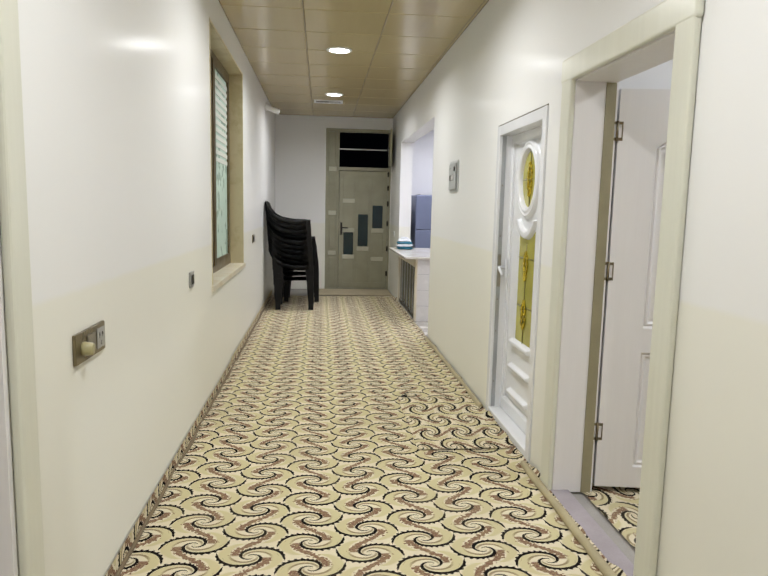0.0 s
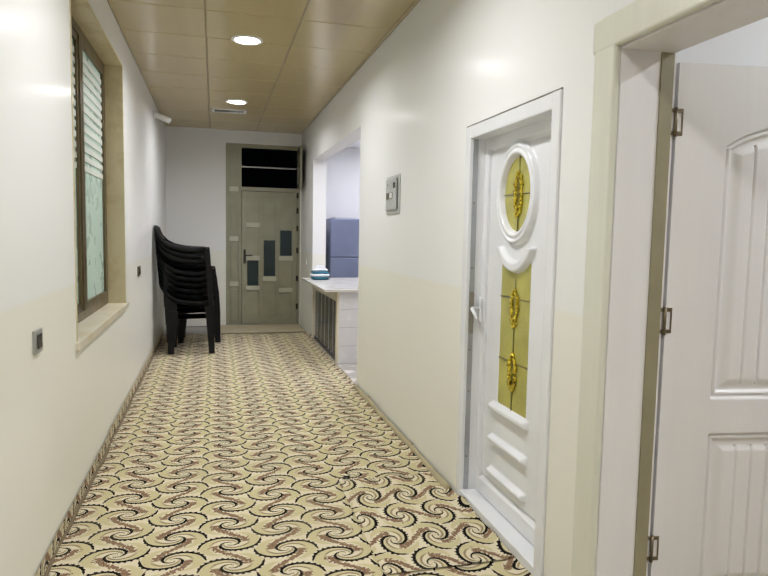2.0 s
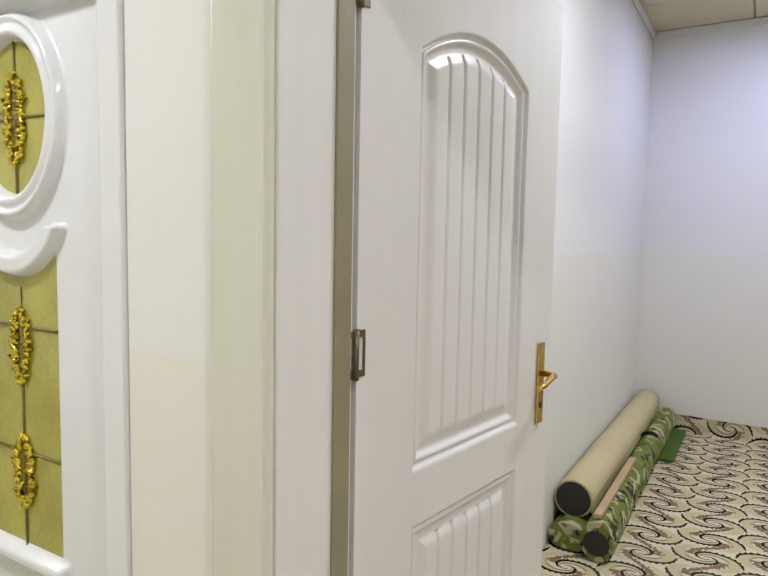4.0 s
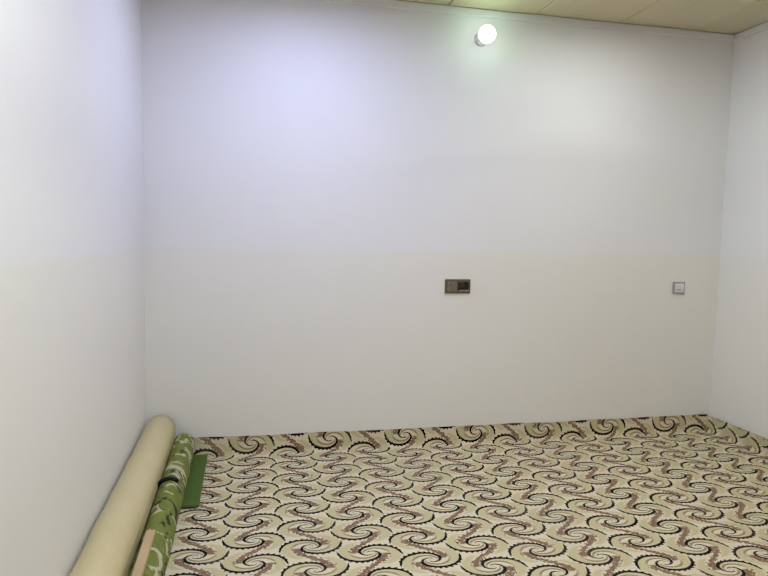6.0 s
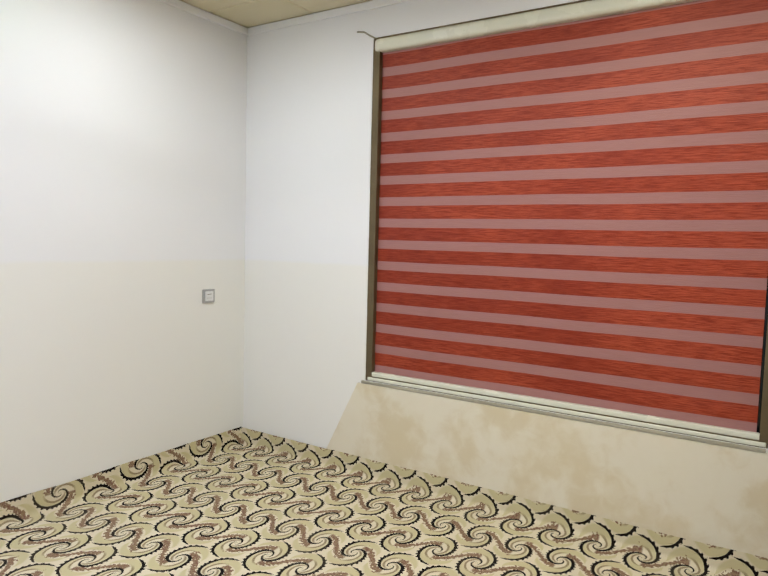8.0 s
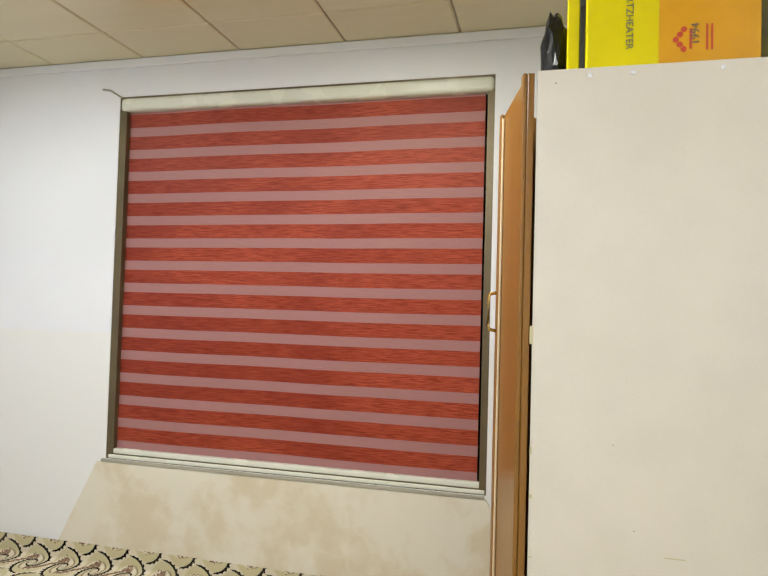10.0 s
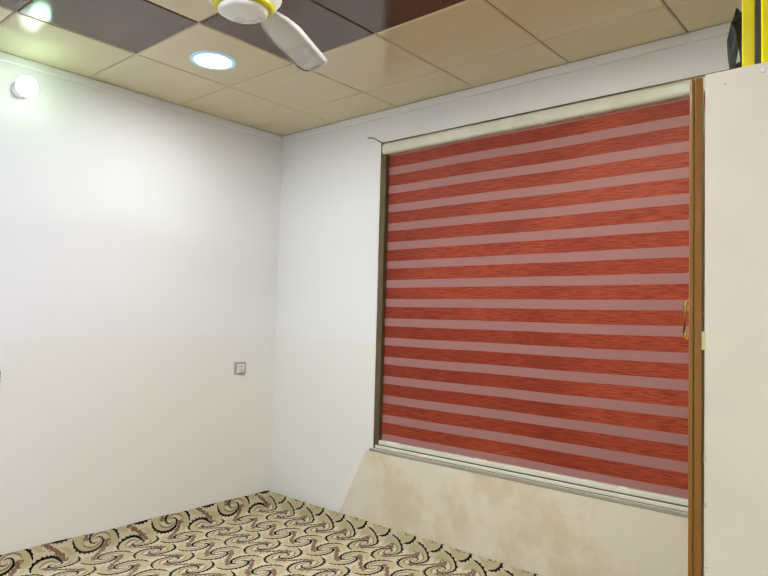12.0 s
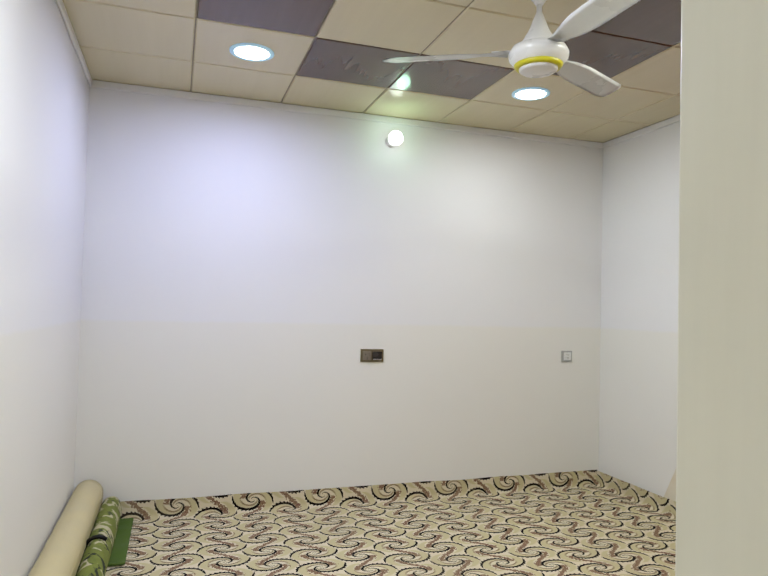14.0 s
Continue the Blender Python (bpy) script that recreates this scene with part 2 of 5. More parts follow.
M_WARDEDGE = wood("pale_wood_edge", (0.62, 0.46, 0.26), (0.74, 0.60, 0.38), 0.4, 2, 14.0)
M_BLIND = blind_cloth("striped_blind_cloth")
M_RAIL = surface("cream_rail", (0.70, 0.70, 0.58), 0.25, vary=0.03)
M_FROST = surface("frosted_green_glass", (0.50, 0.66, 0.60), 0.3, vary=0.015, bump=0.0)
M_SLAT = surface("white_slat", (0.74, 0.78, 0.74), 0.35, vary=0.04)
M_AMBER = surface("amber_rippled_glass", (0.56, 0.52, 0.12), 0.12, vary=0.15, bump=0.4, grain=70, Transmission_Weight=0.25)
M_GOLD = surface("gold_relief", (0.70, 0.55, 0.05), 0.22, 0.8, bump=0.4, grain=120)
M_LEAD = surface("lead_came", (0.20, 0.18, 0.06), 0.4, 0.5)
M_ROLL = surface("cream_vinyl", (0.59, 0.51, 0.28), 0.42, vary=0.06)
# near-black colour for the shade inside roll ends
M_HOLESHADE = surface("roll_end_shade", (0.03, 0.026, 0.022), 0.7)
M_YBOX = surface("yellow_carton", (0.78, 0.66, 0.0), 0.22, vary=0.06, bump=0.25, grain=14)
M_OBOX = surface("orange_carton", (0.74, 0.36, 0.01), 0.22, vary=0.06, bump=0.25, grain=14)
M_RED = surface("red_ink", (0.55, 0.06, 0.02), 0.4)
M_INK = surface("grey_ink", (0.12, 0.11, 0.08), 0.5)
M_TAN = surface("tan_mat", (0.42, 0.36, 0.24), 0.9, bump=0.5, grain=120)
M_FRIDGE = surface("blue_grey_metal", (0.20, 0.23, 0.33), 0.35, 0.3, vary=0.05)
M_LAMP = glowing("lamp_lens", (1.0, 0.97, 0.92), 9.0)
M_LAMPR = glowing("cool_lamp_lens", (0.93, 0.97, 1.0), 9.0)
M_RIM = glowing("lit_rim", (0.45, 0.68, 0.85), 0.22)
M_BULB = glowing("lit_bulb", (0.90, 1.0, 0.92), 3.0)


def green_mat():
    n = Nodes("green_floral_mat")
    a = n.noise(9.0, 3.0, n.local(), 0.5, 1.5)
    flower = n.ramp(n.noise(7.0, 2.0, n.local(), 0.5, 2.5), 0.56, 0.60)
    # near-black patches: the shade of the mat's hollows, put into its colour
    deep_shade = n.ramp(n.noise(12.0, 2.0, n.local(), 0.5, 1.0), 0.58, 0.62)
    c = n.mix(a, (0.09, 0.125, 0.015), (0.24, 0.27, 0.045))
    c = n.mix(deep_shade, c, (0.012, 0.02, 0.008))
    n.bump(n.noise(300.0, 2.0, n.local()), 0.4, 0.003)
    return n.set(Base_Color=n.mix(flower, c, (0.50, 0.46, 0.30)), Roughness=0.85)


M_MAT = green_mat()
M_LIME = surface("lime_edging", (0.065, 0.12, 0.012), 0.8, bump=0.3)


# ---- mesh helpers ----
def box(bm, x0, x1, y0, y1, z0, z1, bevel=0.0, seg=2, mi=0):
    verts = bmesh.ops.create_cube(bm, size=1.0)["verts"]
    for v in verts:
        v.co = Vector((x0 + (v.co.x + 0.5) * (x1 - x0), y0 + (v.co.y + 0.5) * (y1 - y0), z0 + (v.co.z + 0.5) * (z1 - z0)))
    faces = {f for v in verts for f in v.link_faces}
    for f in faces:
        f.material_index = mi
    if bevel:
        edges = list({e for v in verts for e in v.link_edges})
        bmesh.ops.bevel(bm, geom=edges, offset=bevel, segments=seg, affect="EDGES", profile=0.5)
    return bm


def tube(bm, points, radius, seg=12, cap=True):
    """A round bar along points."""
    rings = []
    for i, p in enumerate(points):
        p = Vector(p)
        a = Vector(points[max(i - 1, 0)])
        b = Vector(points[min(i + 1, len(points) - 1)])
        q = (b - a).normalized().to_track_quat("Z", "Y").to_matrix()
        rad = radius[i] if isinstance(radius, (list, tuple)) else radius
        rings.append([bm.verts.new(p + q @ Vector((rad * math.cos(t), rad * math.sin(t), 0))) for t in (2 * math.pi * k / seg for k in range(seg))])
    for r0, r1 in zip(rings, rings[1:]):
        for k in range(seg):
            bm.faces.new((r0[k], r0[(k + 1) % seg], r1[(k + 1) % seg], r1[k])).smooth = True
    if cap:
        bm.faces.new(rings[0][::-1])
        bm.faces.new(rings[-1])
    return bm


def lathe(bm, profile, centre=(0, 0, 0), seg=32, axis="z"):
    """A turned form from (radius, height) pairs."""
    rings = []
    for r, h in profile:
        ring = []
        for k in range(seg):
            t = 2 * math.pi * k / seg
            a, b = r * math.cos(t), r * math.sin(t)
            co = {"z": (a, b, h), "x": (h, a, b), "y": (a, h, b)}[axis]
            ring.append(bm.verts.new(Vector(centre) + Vector(co)))
        rings.append(ring)
    for r0, r1 in zip(rings, rings[1:]):
        for k in range(seg):
            bm.faces.new((r0[k], r0[(k + 1) % seg], r1[(k + 1) % seg], r1[k])).smooth = True
    bm.faces.new(rings[0][::-1])
    bm.faces.new(rings[-1])
    return bm


def grid_solid(bm, us, vs, solid, place, d0, d1, mi=0):
    """A slab of rectangular cells; only outer faces are made. place(u, v, d) gives the point."""
    def quad(*pts):
        f = bm.faces.new([bm.verts.new(place(*p)) for p in pts])
        f.material_index = mi
    nu, nv = len(us) - 1, len(vs) - 1
    ok = lambda i, j: 0 <= i < nu and 0 <= j < nv and solid((us[i] + us[i + 1]) / 2, (vs[j] + vs[j + 1]) / 2)
    for i in range(nu):
        for j in range(nv):
            if not ok(i, j):
                continue
            a, b, c, d = us[i], us[i + 1], vs[j], vs[j + 1]
            quad((a, c, d0), (b, c, d0), (b, d, d0), (a, d, d0))
            quad((a, c, d1), (a, d, d1), (b, d, d1), (b, c, d1))
            if not ok(i - 1, j):
                quad((a, c, d0), (a, d, d0), (a, d, d1), (a, c, d1))
            if not ok(i + 1, j):
                quad((b, c, d0), (b, c, d1), (b, d, d1), (b, d, d0))
            if not ok(i, j - 1):
                quad((a, c, d0), (a, c, d1), (b, c, d1), (b, c, d0))
            if not ok(i, j + 1):
                quad((a, d, d0), (b, d, d0), (b, d, d1), (a, d, d1))
    bmesh.ops.remove_doubles(bm, verts=bm.verts, dist=1e-5)
    bmesh.ops.recalc_face_normals(bm, faces=bm.faces)
    return bm


def wall(name, material, axis, d0, d1, u0, u1, z0, z1, holes=(), label="", parent=None):
    """A wall with thickness d0..d1 across axis, and rectangular openings (u0, u1, z0, z1) through it."""
    us = sorted({u0, u1, *(h[0] for h in holes), *(h[1] for h in holes)})
    vs = sorted({z0, z1, *(h[2] for h in holes), *(h[3] for h in holes)})
    solid = lambda u, v: not any(h[0] < u < h[1] and h[2] < v < h[3] for h in holes)
    place = (lambda u, v, d: (d, u, v)) if axis == "x" else (lambda u, v, d: (u, d, v))
    bm = grid_solid(bmesh.new(), us, vs, solid, place, d0, d1)
    ob = mesh_object(name, bm, material)
    return tagged(ob, label, "wall", kind="structure")


def mesh_object(name, bm, material):
    me = bpy.data.meshes.new(name)
    bm.to_mesh(me)
    bm.free()
    for m in material if isinstance(material, (list, tuple)) else (material,):
        me.materials.append(m)
    return new(name, me)


def part(name, bm, material, parent, label=""):
    ob = mesh_object(name, bm, material)
    ob.parent = parent
    if label:
        ob["label"] = label
    return ob


def thing(name, label, category, m=None, group="", kind=""):
    ob = new(name)
    ob.empty_display_size = 0.1
    if m is not None:
        ob.matrix_basis = m
    return tagged(ob, label, category, group, kind)


def smooth(ob):
    for f in ob.data.polygons:
        f.use_smooth = True
    return ob


# ---- the plan ----
XL, XR, XRI = -0.982, 1.06, 1.245
Y0, YE = -1.6, 11.684
CEIL_C, CEIL_R = 3.03, 2.745
XF, YW, YL = 5.25, -0.465, 3.508
# the bedroom is drawn to its own measure and laid into the house as a whole
ROOM = Matrix.Translation((-0.003, -0.048, 0.117)) @ Matrix.Scale(1.03, 4)
RXF, RYW, RYL = 5.4045, -0.527, 3.565

# ---- floors ----
floor = mesh_object("floor", box(bmesh.new(), XL - 0.2, 6.4, Y0 - 0.2, YE + 0.3, -0.25, -0.012), surface("screed", (0.35, 0.33, 0.3), 0.8))
tagged(floor, "plain screed floor slab below the carpets", "floor", kind="structure")


def carpet_sheet(name, x0, x1, y0, y1, material, label, nx, ny, lay):
    """A sheet over a flat grid; lay(x, y) gives where each flat point comes to lie, and the pattern follows the flat sheet."""
    bm = bmesh.new()
    uv = bm.loops.layers.uv.new("flat")
    vv = [[bm.verts.new(lay(x, y)) for x in steps(x0, x1, nx)] for y in steps(y0, y1, ny)]
    fx, fy = steps(x0, x1, nx), steps(y0, y1, ny)
    for j in range(ny):
        for i in range(nx):
            f = bm.faces.new((vv[j][i], vv[j][i + 1], vv[j + 1][i + 1], vv[j + 1][i]))
            f.smooth = True
            for loop, (a, b) in zip(f.loops, ((i, j), (i + 1, j), (i + 1, j + 1), (i, j + 1))):
                loop[uv].uv = (fx[a], fy[b])
    return tagged(mesh_object(name, bm, material), label, "carpet")


def steps(a, b, n):
    return [a + (b - a) * i / n for i in range(n + 1)]


def fold(d, r=0.022):
    """Where a sheet comes to lie that runs d past the foot of a wall: (distance from the wall, height)."""
    d += r
    if d <= 0:
        return r - d, 0.0
    if d < r * math.pi / 2:
        return r - r * math.sin(d / r), r - r * math.cos(d / r)
    return 0.0, r + d - r * math.pi / 2


def corridor_lay(x, y, drop=0.0):
    z = 0.003 * noise.noise(Vector((x * 2, y * 2, 0))) - drop
    sway = 0.018 * noise.noise(Vector((0, y * 1.6, 3)))
    if x < 0:
        out, up = fold(XL + 0.006 + abs(sway) - x)
        return XL + 0.006 + abs(sway) * (1 if up < 0.01 else 0.6) + out, y, z + up
    near = XR - x
    if near < 0.06:
        z += (0.06 - near) * (0.3 + 1.4 * max(0, noise.noise(Vector((x * 3, y * 4.0, 3)))))
    return x, y, z


def room_lay(x, y):
    z = 0.002 * noise.noise(Vector((x * 2, y * 2, 7)))
    ex, up_x = fold(x - (RXF - 0.006))
    ey, up_y = fold((RYW + 0.024) - y)
    wave = 0.006 * noise.noise(Vector((x * 3, y * 3, 1)))
    return RXF - 0.006 - ex, RYW + 0.024 + ey, z + max(up_x, up_y) + (wave if up_x > 0.02 or up_y > 0.02 else 0)


carpet_sheet("carpet", XL - 0.062, XR - 0.012, Y0, 6.10, M_CARPET_C, "cream carpet with dark brown scroll pattern along the corridor", 140, 200, corridor_lay)
carpet_sheet("carpet", XL - 0.085, XR - 0.012, 6.07, 10.88, M_CARPET_C, "cream scroll carpet, second length before the entrance", 140, 130, lambda x, y: corridor_lay(x, y, 0.007))
carpet_sheet("carpet", XRI - 0.02, RXF + 0.105, RYW - 0.085, RYL - 0.004, M_CARPET_R, "cream carpet with dark scrolls, turned up at the wall", 480, 480, room_lay)

# ---- walls ----
wall("wall_west", M_WALL, "x", XL - 0.22, XL, Y0, YE, 0, CEIL_C + 0.2, [(1.10, 2.03, -1, 2.1), (5.15, 7.08, 0.86, 2.79)], "glossy white wall with a cream lower half")
wall("wall_east", [M_WALL], "x", XR, XRI, Y0, YE, 0, CEIL_C + 0.2, [(2.508, 3.462, -1, 2.135), (3.815, 4.795, -1, 2.06), (7.45, 10.4, -1, 2.49)], "glossy white wall with a cream lower half")
wall("wall_north", M_WALL, "y", YE, YE + 0.2, XL - 0.22, XRI + 3, 0, CEIL_C + 0.2, [(-0.104, 1.045, 0.0, 2.835)], "white end wall round the entrance door")
wall("wall_south", M_WALL, "y", Y0 - 0.2, Y0, XL - 0.22, XRI, 0, CEIL_C + 0.2, (), "white end wall of the corridor")
wall("room_wall_east", M_ROOM, "x", XF, XF + 0.2, YW - 0.25, YL + 0.12, -0.2, 3.0, (), "plain white bedroom wall with a cream lower half")
wall("room_wall_south", M_ROOM, "y", YW - 0.22, YW, XRI - 0.04, XF, -0.2, 3.0, [(2.092, 4.215, 0.478, 2.53)], "white bedroom wall round the window")
wall("room_wall_north", M_ROOM, "y", YL, YL + 0.12, XRI - 0.04, XF, -0.2, 3.0, (), "plain white bedroom wall")
bm = grid_solid(bmesh.new(), [RYW, 2.508, 3.462, RYL], [0, 2.135, 3.1], lambda u, v: not (2.508 < u < 3.462 and v < 2.135), lambda u, v, d: (d, u, v), XRI + 0.002, XRI + 0.012)
tagged(mesh_object("room_wall_west", bm, M_ROOM), "white plastered bedroom wall round the doorway", "wall", kind="structure")
wall("kitchen_wall_east", M_KITCHEN, "x", 3.9, 4.1, 6.2, YE, 0, 3.2, (), "plain white kitchen wall")
wall("kitchen_wall_south", M_KITCHEN, "y", 6.0, 6.2, XRI, 4.1, 0, 3.2, (), "plain white kitchen wall")
wall("bath_wall_east", M_KITCHEN, "x", 3.0, 3.1, YL + 0.12, 6.0, 0, 3.2, (), "plain white wall behind the white door")
kc = mesh_object("kitchen_ceiling", box(bmesh.new(), XRI + 0.004, 4.1, YL + 0.13, YE, 2.86, 2.95), M_KITCHEN)
tagged(kc, "plain white ceiling", "ceiling", kind="structure")
tagged(mesh_object("kitchen_floor", box(bmesh.new(), XR + 0.002, 3.9, 6.2, YE, -0.012, -0.002), surface("pale_floor_tile", (0.5, 0.47, 0.42), 0.25)), "pale tiled kitchen floor", "floor", kind="structure")


# ---- ceilings ----
def ceiling(name, xs, ys, z, pick, mats, label, gap=0.005):
    """Clip-in metal tiles with bevelled edges over a dark groove, in one mesh."""
    bm = bmesh.new()
    box(bm, xs[0], xs[-1], ys[0], ys[-1], z + 0.006, z + 0.06, mi=0)
    for i in range(len(xs) - 1):
        for j in range(len(ys) - 1):
            a, b, c, d = xs[i] + gap / 2, xs[i + 1] - gap / 2, ys[j] + gap / 2, ys[j + 1] - gap / 2
            k = 0.007
            lo = [bm.verts.new(p) for p in ((a + k, c + k, z), (a + k, d - k, z), (b - k, d - k, z), (b - k, c + k, z))]
            up = [bm.verts.new(p) for p in ((a, c, z + 0.007), (a, d, z + 0.007), (b, d, z + 0.007), (b, c, z + 0.007))]
            fs = [bm.faces.new(lo)] + [bm.faces.new((up[q], up[(q + 1) % 4], lo[(q + 1) % 4], lo[q])) for q in range(4)]
            for f in fs:
                f.material_index = pick(i, j)
    return tagged(mesh_object(name, bm, mats), label, "ceiling", kind="structure")


cx = [XL, -0.335, 0.348, 1.03, XR]
cy = [Y0 + 0.66 * k for k in range(21)]
cy = [v for v in cy if v < YE - 0.1] + [YE]
ceiling("ceiling", cx, cy, CEIL_C, lambda i, j: 1, [M_GRID, M_TILEC], "glossy tan metal ceiling tiles")
rx = [XRI - 0.035, 1.67, 2.27, 2.87, 3.47, 4.07, 4.67, XF]
ry = [YW, -0.125, 0.445, 1.055, 1.66, 2.265, 2.88, YL]
DARK = {(5, 3), (5, 4), (4, 2), (3, 2), (4, 5), (3, 5), (2, 3), (2, 4)}
ceiling("room_ceiling", rx, ry, CEIL_R, lambda i, j: 2 if (i, j) in DARK else 1, [M_GRID, M_TILE, M_TILED], "glossy cream ceiling tiles with a ring of brown ones")


# ---- lamps ----
def downlight(x, y, z, lens, watts, colour, label, group):
    t = thing("downlight", label, "ceiling lamp", Matrix.Translation((x, y, z)), group)
    part("rim", lathe(bmesh.new(), [(0.128, 0.004), (0.128, -0.006), (0.118, -0.010), (0.104, -0.009), (0.102, 0.004)]), M_RIM if lens is M_LAMPR else M_WHITE, t)
    part("lens", lathe(bmesh.new(), [(0.101, 0.003), (0.101, -0.0075), (0.06, -0.010)]), lens, t, "glowing white lens")
    disc_lamp(x, y, z - 0.03, watts, colour, 163 if lens is M_LAMP else 178)


for yy in (-0.65, 1.87, 4.40, 6.94, 9.48):
    downlight(-0.012, yy, CEIL_C, M_LAMP, CORRIDOR_W, WARM, "round white recessed ceiling lamp, lit", "corridor downlights")
# the pair at x 2.57 is unseen, added by symmetry to brighten the walls
for xx, yy, colour, watts in ((4.39, 2.565, VIOLET, 14.0), (4.40, 0.752, (0.93, 0.97, 0.97), 8.6), (2.57, 2.565, (0.87, 0.92, 0.97), 25.0), (2.57, 0.752, COOL, 15.0)):
    downlight(*(ROOM @ Vector((xx, yy, CEIL_R))), M_LAMPR, watts * 1.08, colour, "round white recessed ceiling lamp with a bluish rim, lit", "bedroom downlights")
for xx, yy in ((1.75, 9.1), (2.4, 10.6), (2.6, 7.6)):
    downlight(xx, yy, 2.86, M_LAMPR, KITCHEN_W / 3, (0.85, 0.86, 1.0), "round white kitchen ceiling lamp, lit", "kitchen downlights")

t = thing("wall_bulb", "round glowing bulb in a white holder on the wall", "lamp", Matrix.Translation((XF, 1.43, 2.56)))
part("holder", lathe(bmesh.new(), [(0.045, -0.001), (0.045, -0.02), (0.028, -0.03), (0.026, -0.06)], axis="x"), M_WHITE, t)
part("bulb", lathe(bmesh.new(), [(0.025, -0.055), (0.040, -0.070), (0.054, -0.092), (0.055, -0.118), (0.040, -0.142), (0.014, -0.153)], axis="x"), M_BULB, t, "glowing bulb")

data = bpy.data.lights.new("bulb_glow", "POINT")
data.energy, data.color, data.shadow_soft_size = BULB_W, GREENISH, 0.05
new("bulb_glow", data).location = ROOM @ Vector((XF - 0.25, 1.43, 2.56))


def relief(bm, place, us, vs, depth, hole=None, smooth_faces=True):
    """A sheet over the grid us x vs, raised by depth(u, v); cells where hole(u, v) holds are left out."""
    vv = [[bm.verts.new(place(u, v, depth(u, v))) for u in us] for v in vs]
    for j in range(len(vs) - 1):
        for i in range(len(us) - 1):
            if hole and hole((us[i] + us[i + 1]) / 2, (vs[j] + vs[j + 1]) / 2):
                continue
            f = bm.faces.new((vv[j][i], vv[j][i + 1], vv[j + 1][i + 1], vv[j + 1][i]))
            f.smooth = smooth_faces
    return bm


def step01(a, b, x):
    t = min(1, max(0, (x - a) / (b - a)))
    return t * t * (3 - 2 * t)


def rect_sd(u, v, u0, u1, v0, v1):
    """Distance to a rectangle, below zero inside."""
    du, dv = max(u0 - u, u - u1), max(v0 - v, v - v1)
    return max(du, dv) if du < 0 or dv < 0 else math.hypot(du, dv)


# ---- bedroom doorway and its door ----
t = thing("door_frame", "cream lacquered door casing with a white grained lining", "door frame", kind="structure")
for a, b in ((2.405, 2.528), (3.442, 3.567)):
    part("casing", box(bmesh.new(), XR - 0.030, XR - 0.001, a, b, 0.0, 2.228, 0.011, 3), M_CASING, t)
part("casing_head", box(bmesh.new(), XR - 0.032, XR - 0.002, 2.395, 3.577, 2.118, 2.236, 0.012, 3), M_CASING, t)
part("lining", box(bmesh.new(), XR - 0.004, XRI + 0.016, 2.508, 2.531, 0, 2.115, 0.003), M_CASING, t)
part("lining", box(bmesh.new(), XR - 0.004, XRI + 0.030, 3.439, 3.462, 0, 2.115, 0.003), M_DOOR, t)
part("lining_head", box(bmesh.new(), XR - 0.004, XRI + 0.016, 2.50, 3.47, 2.112, 2.135, 0.003), M_DOOR, t)
# the stop's dark olive colour paints in the shade of the rebate
part("door_stop", box(bmesh.new(), XRI - 0.035, XRI + 0.018, 3.4335, 3.4405, 0, 2.112, 0.002), surface("olive_seal_strip", (0.27, 0.24, 0.15), 0.5), t, "olive seal strip")
part("threshold", box(bmesh.new(), XR - 0.015, XR + 0.085, 2.52, 3.45, -0.01, 0.016, 0.006), surface("grey_threshold", (0.36, 0.32, 0.34), 0.5), t, "worn grey threshold strip")

LEAF_W, LEAF_H = 0.875, 2.05
M_HINGE = surface("dull_bronze", (0.19, 0.155, 0.10), 0.4, 0.75)
leaf_pose = pose(1.288, 3.455, 0.035, 0, 0, -8.3)
door = thing("bedroom_door", "white grained panel door standing open, with brass handle", "door", leaf_pose)


def leaf_depth(u, v):
    z = v + 0.035
    top = 1.80 + 0.085 * max(0.0, 1 - ((u - 0.435) / 0.25) ** 2)
    d1 = rect_sd(u, z, 0.19, 0.68, 0.895, top)
    d2 = rect_sd(u, z, 0.19, 0.68, 0.15, 0.765)
    d = min(d1, d2)
    if d > 0:
        return 0.0
    d = -d
    # moulding: a quick step, a small ridge, then a slope up to the raised field
    h = -0.012 * step01(0, 0.007, d) + 0.006 * step01(0.010, 0.017, d) - 0.011 * step01(0.020, 0.032, d) + 0.011 * step01(0.036, 0.075, d)
    if d > 0.05:
        for g in (0.31, 0.372, 0.435, 0.498, 0.56):
            h -= 0.006 * max(0, 1 - abs(u - g) / 0.007)
    return h


us = sorted(set([round(v, 5) for v in steps(0, LEAF_W, 220)] + [0.19 + k * 0.005 for k in range(17)] + [0.68 - k * 0.005 for k in range(17)] + [g + e for g in (0.31, 0.372, 0.435, 0.498, 0.56) for e in (-0.006, 0, 0.006)]))
vs = sorted(set([round(v, 5) for v in steps(0, LEAF_H, 190)] + [z + k * 0.004 for z in (0.115, 0.66, 0.86) for k in range(20)] + [1.665 + k * 0.0028 for k in range(68)]))
bm = relief(bmesh.new(), lambda u, v, d: (u, -0.02 - d, v), us, vs, leaf_depth)
box(bm, 0, LEAF_W, 0.0, 0.02, 0, LEAF_H, 0.0)
for e0, e1 in ((0, 0.0008), (LEAF_W - 0.0008, LEAF_W)):
    box(bm, e0, e1, -0.0199, 0.0, 0, LEAF_H)
box(bm, 0, LEAF_W, -0.0199, 0.0, LEAF_H - 0.0008, LEAF_H)
part("leaf", bm, M_DOOR, door)
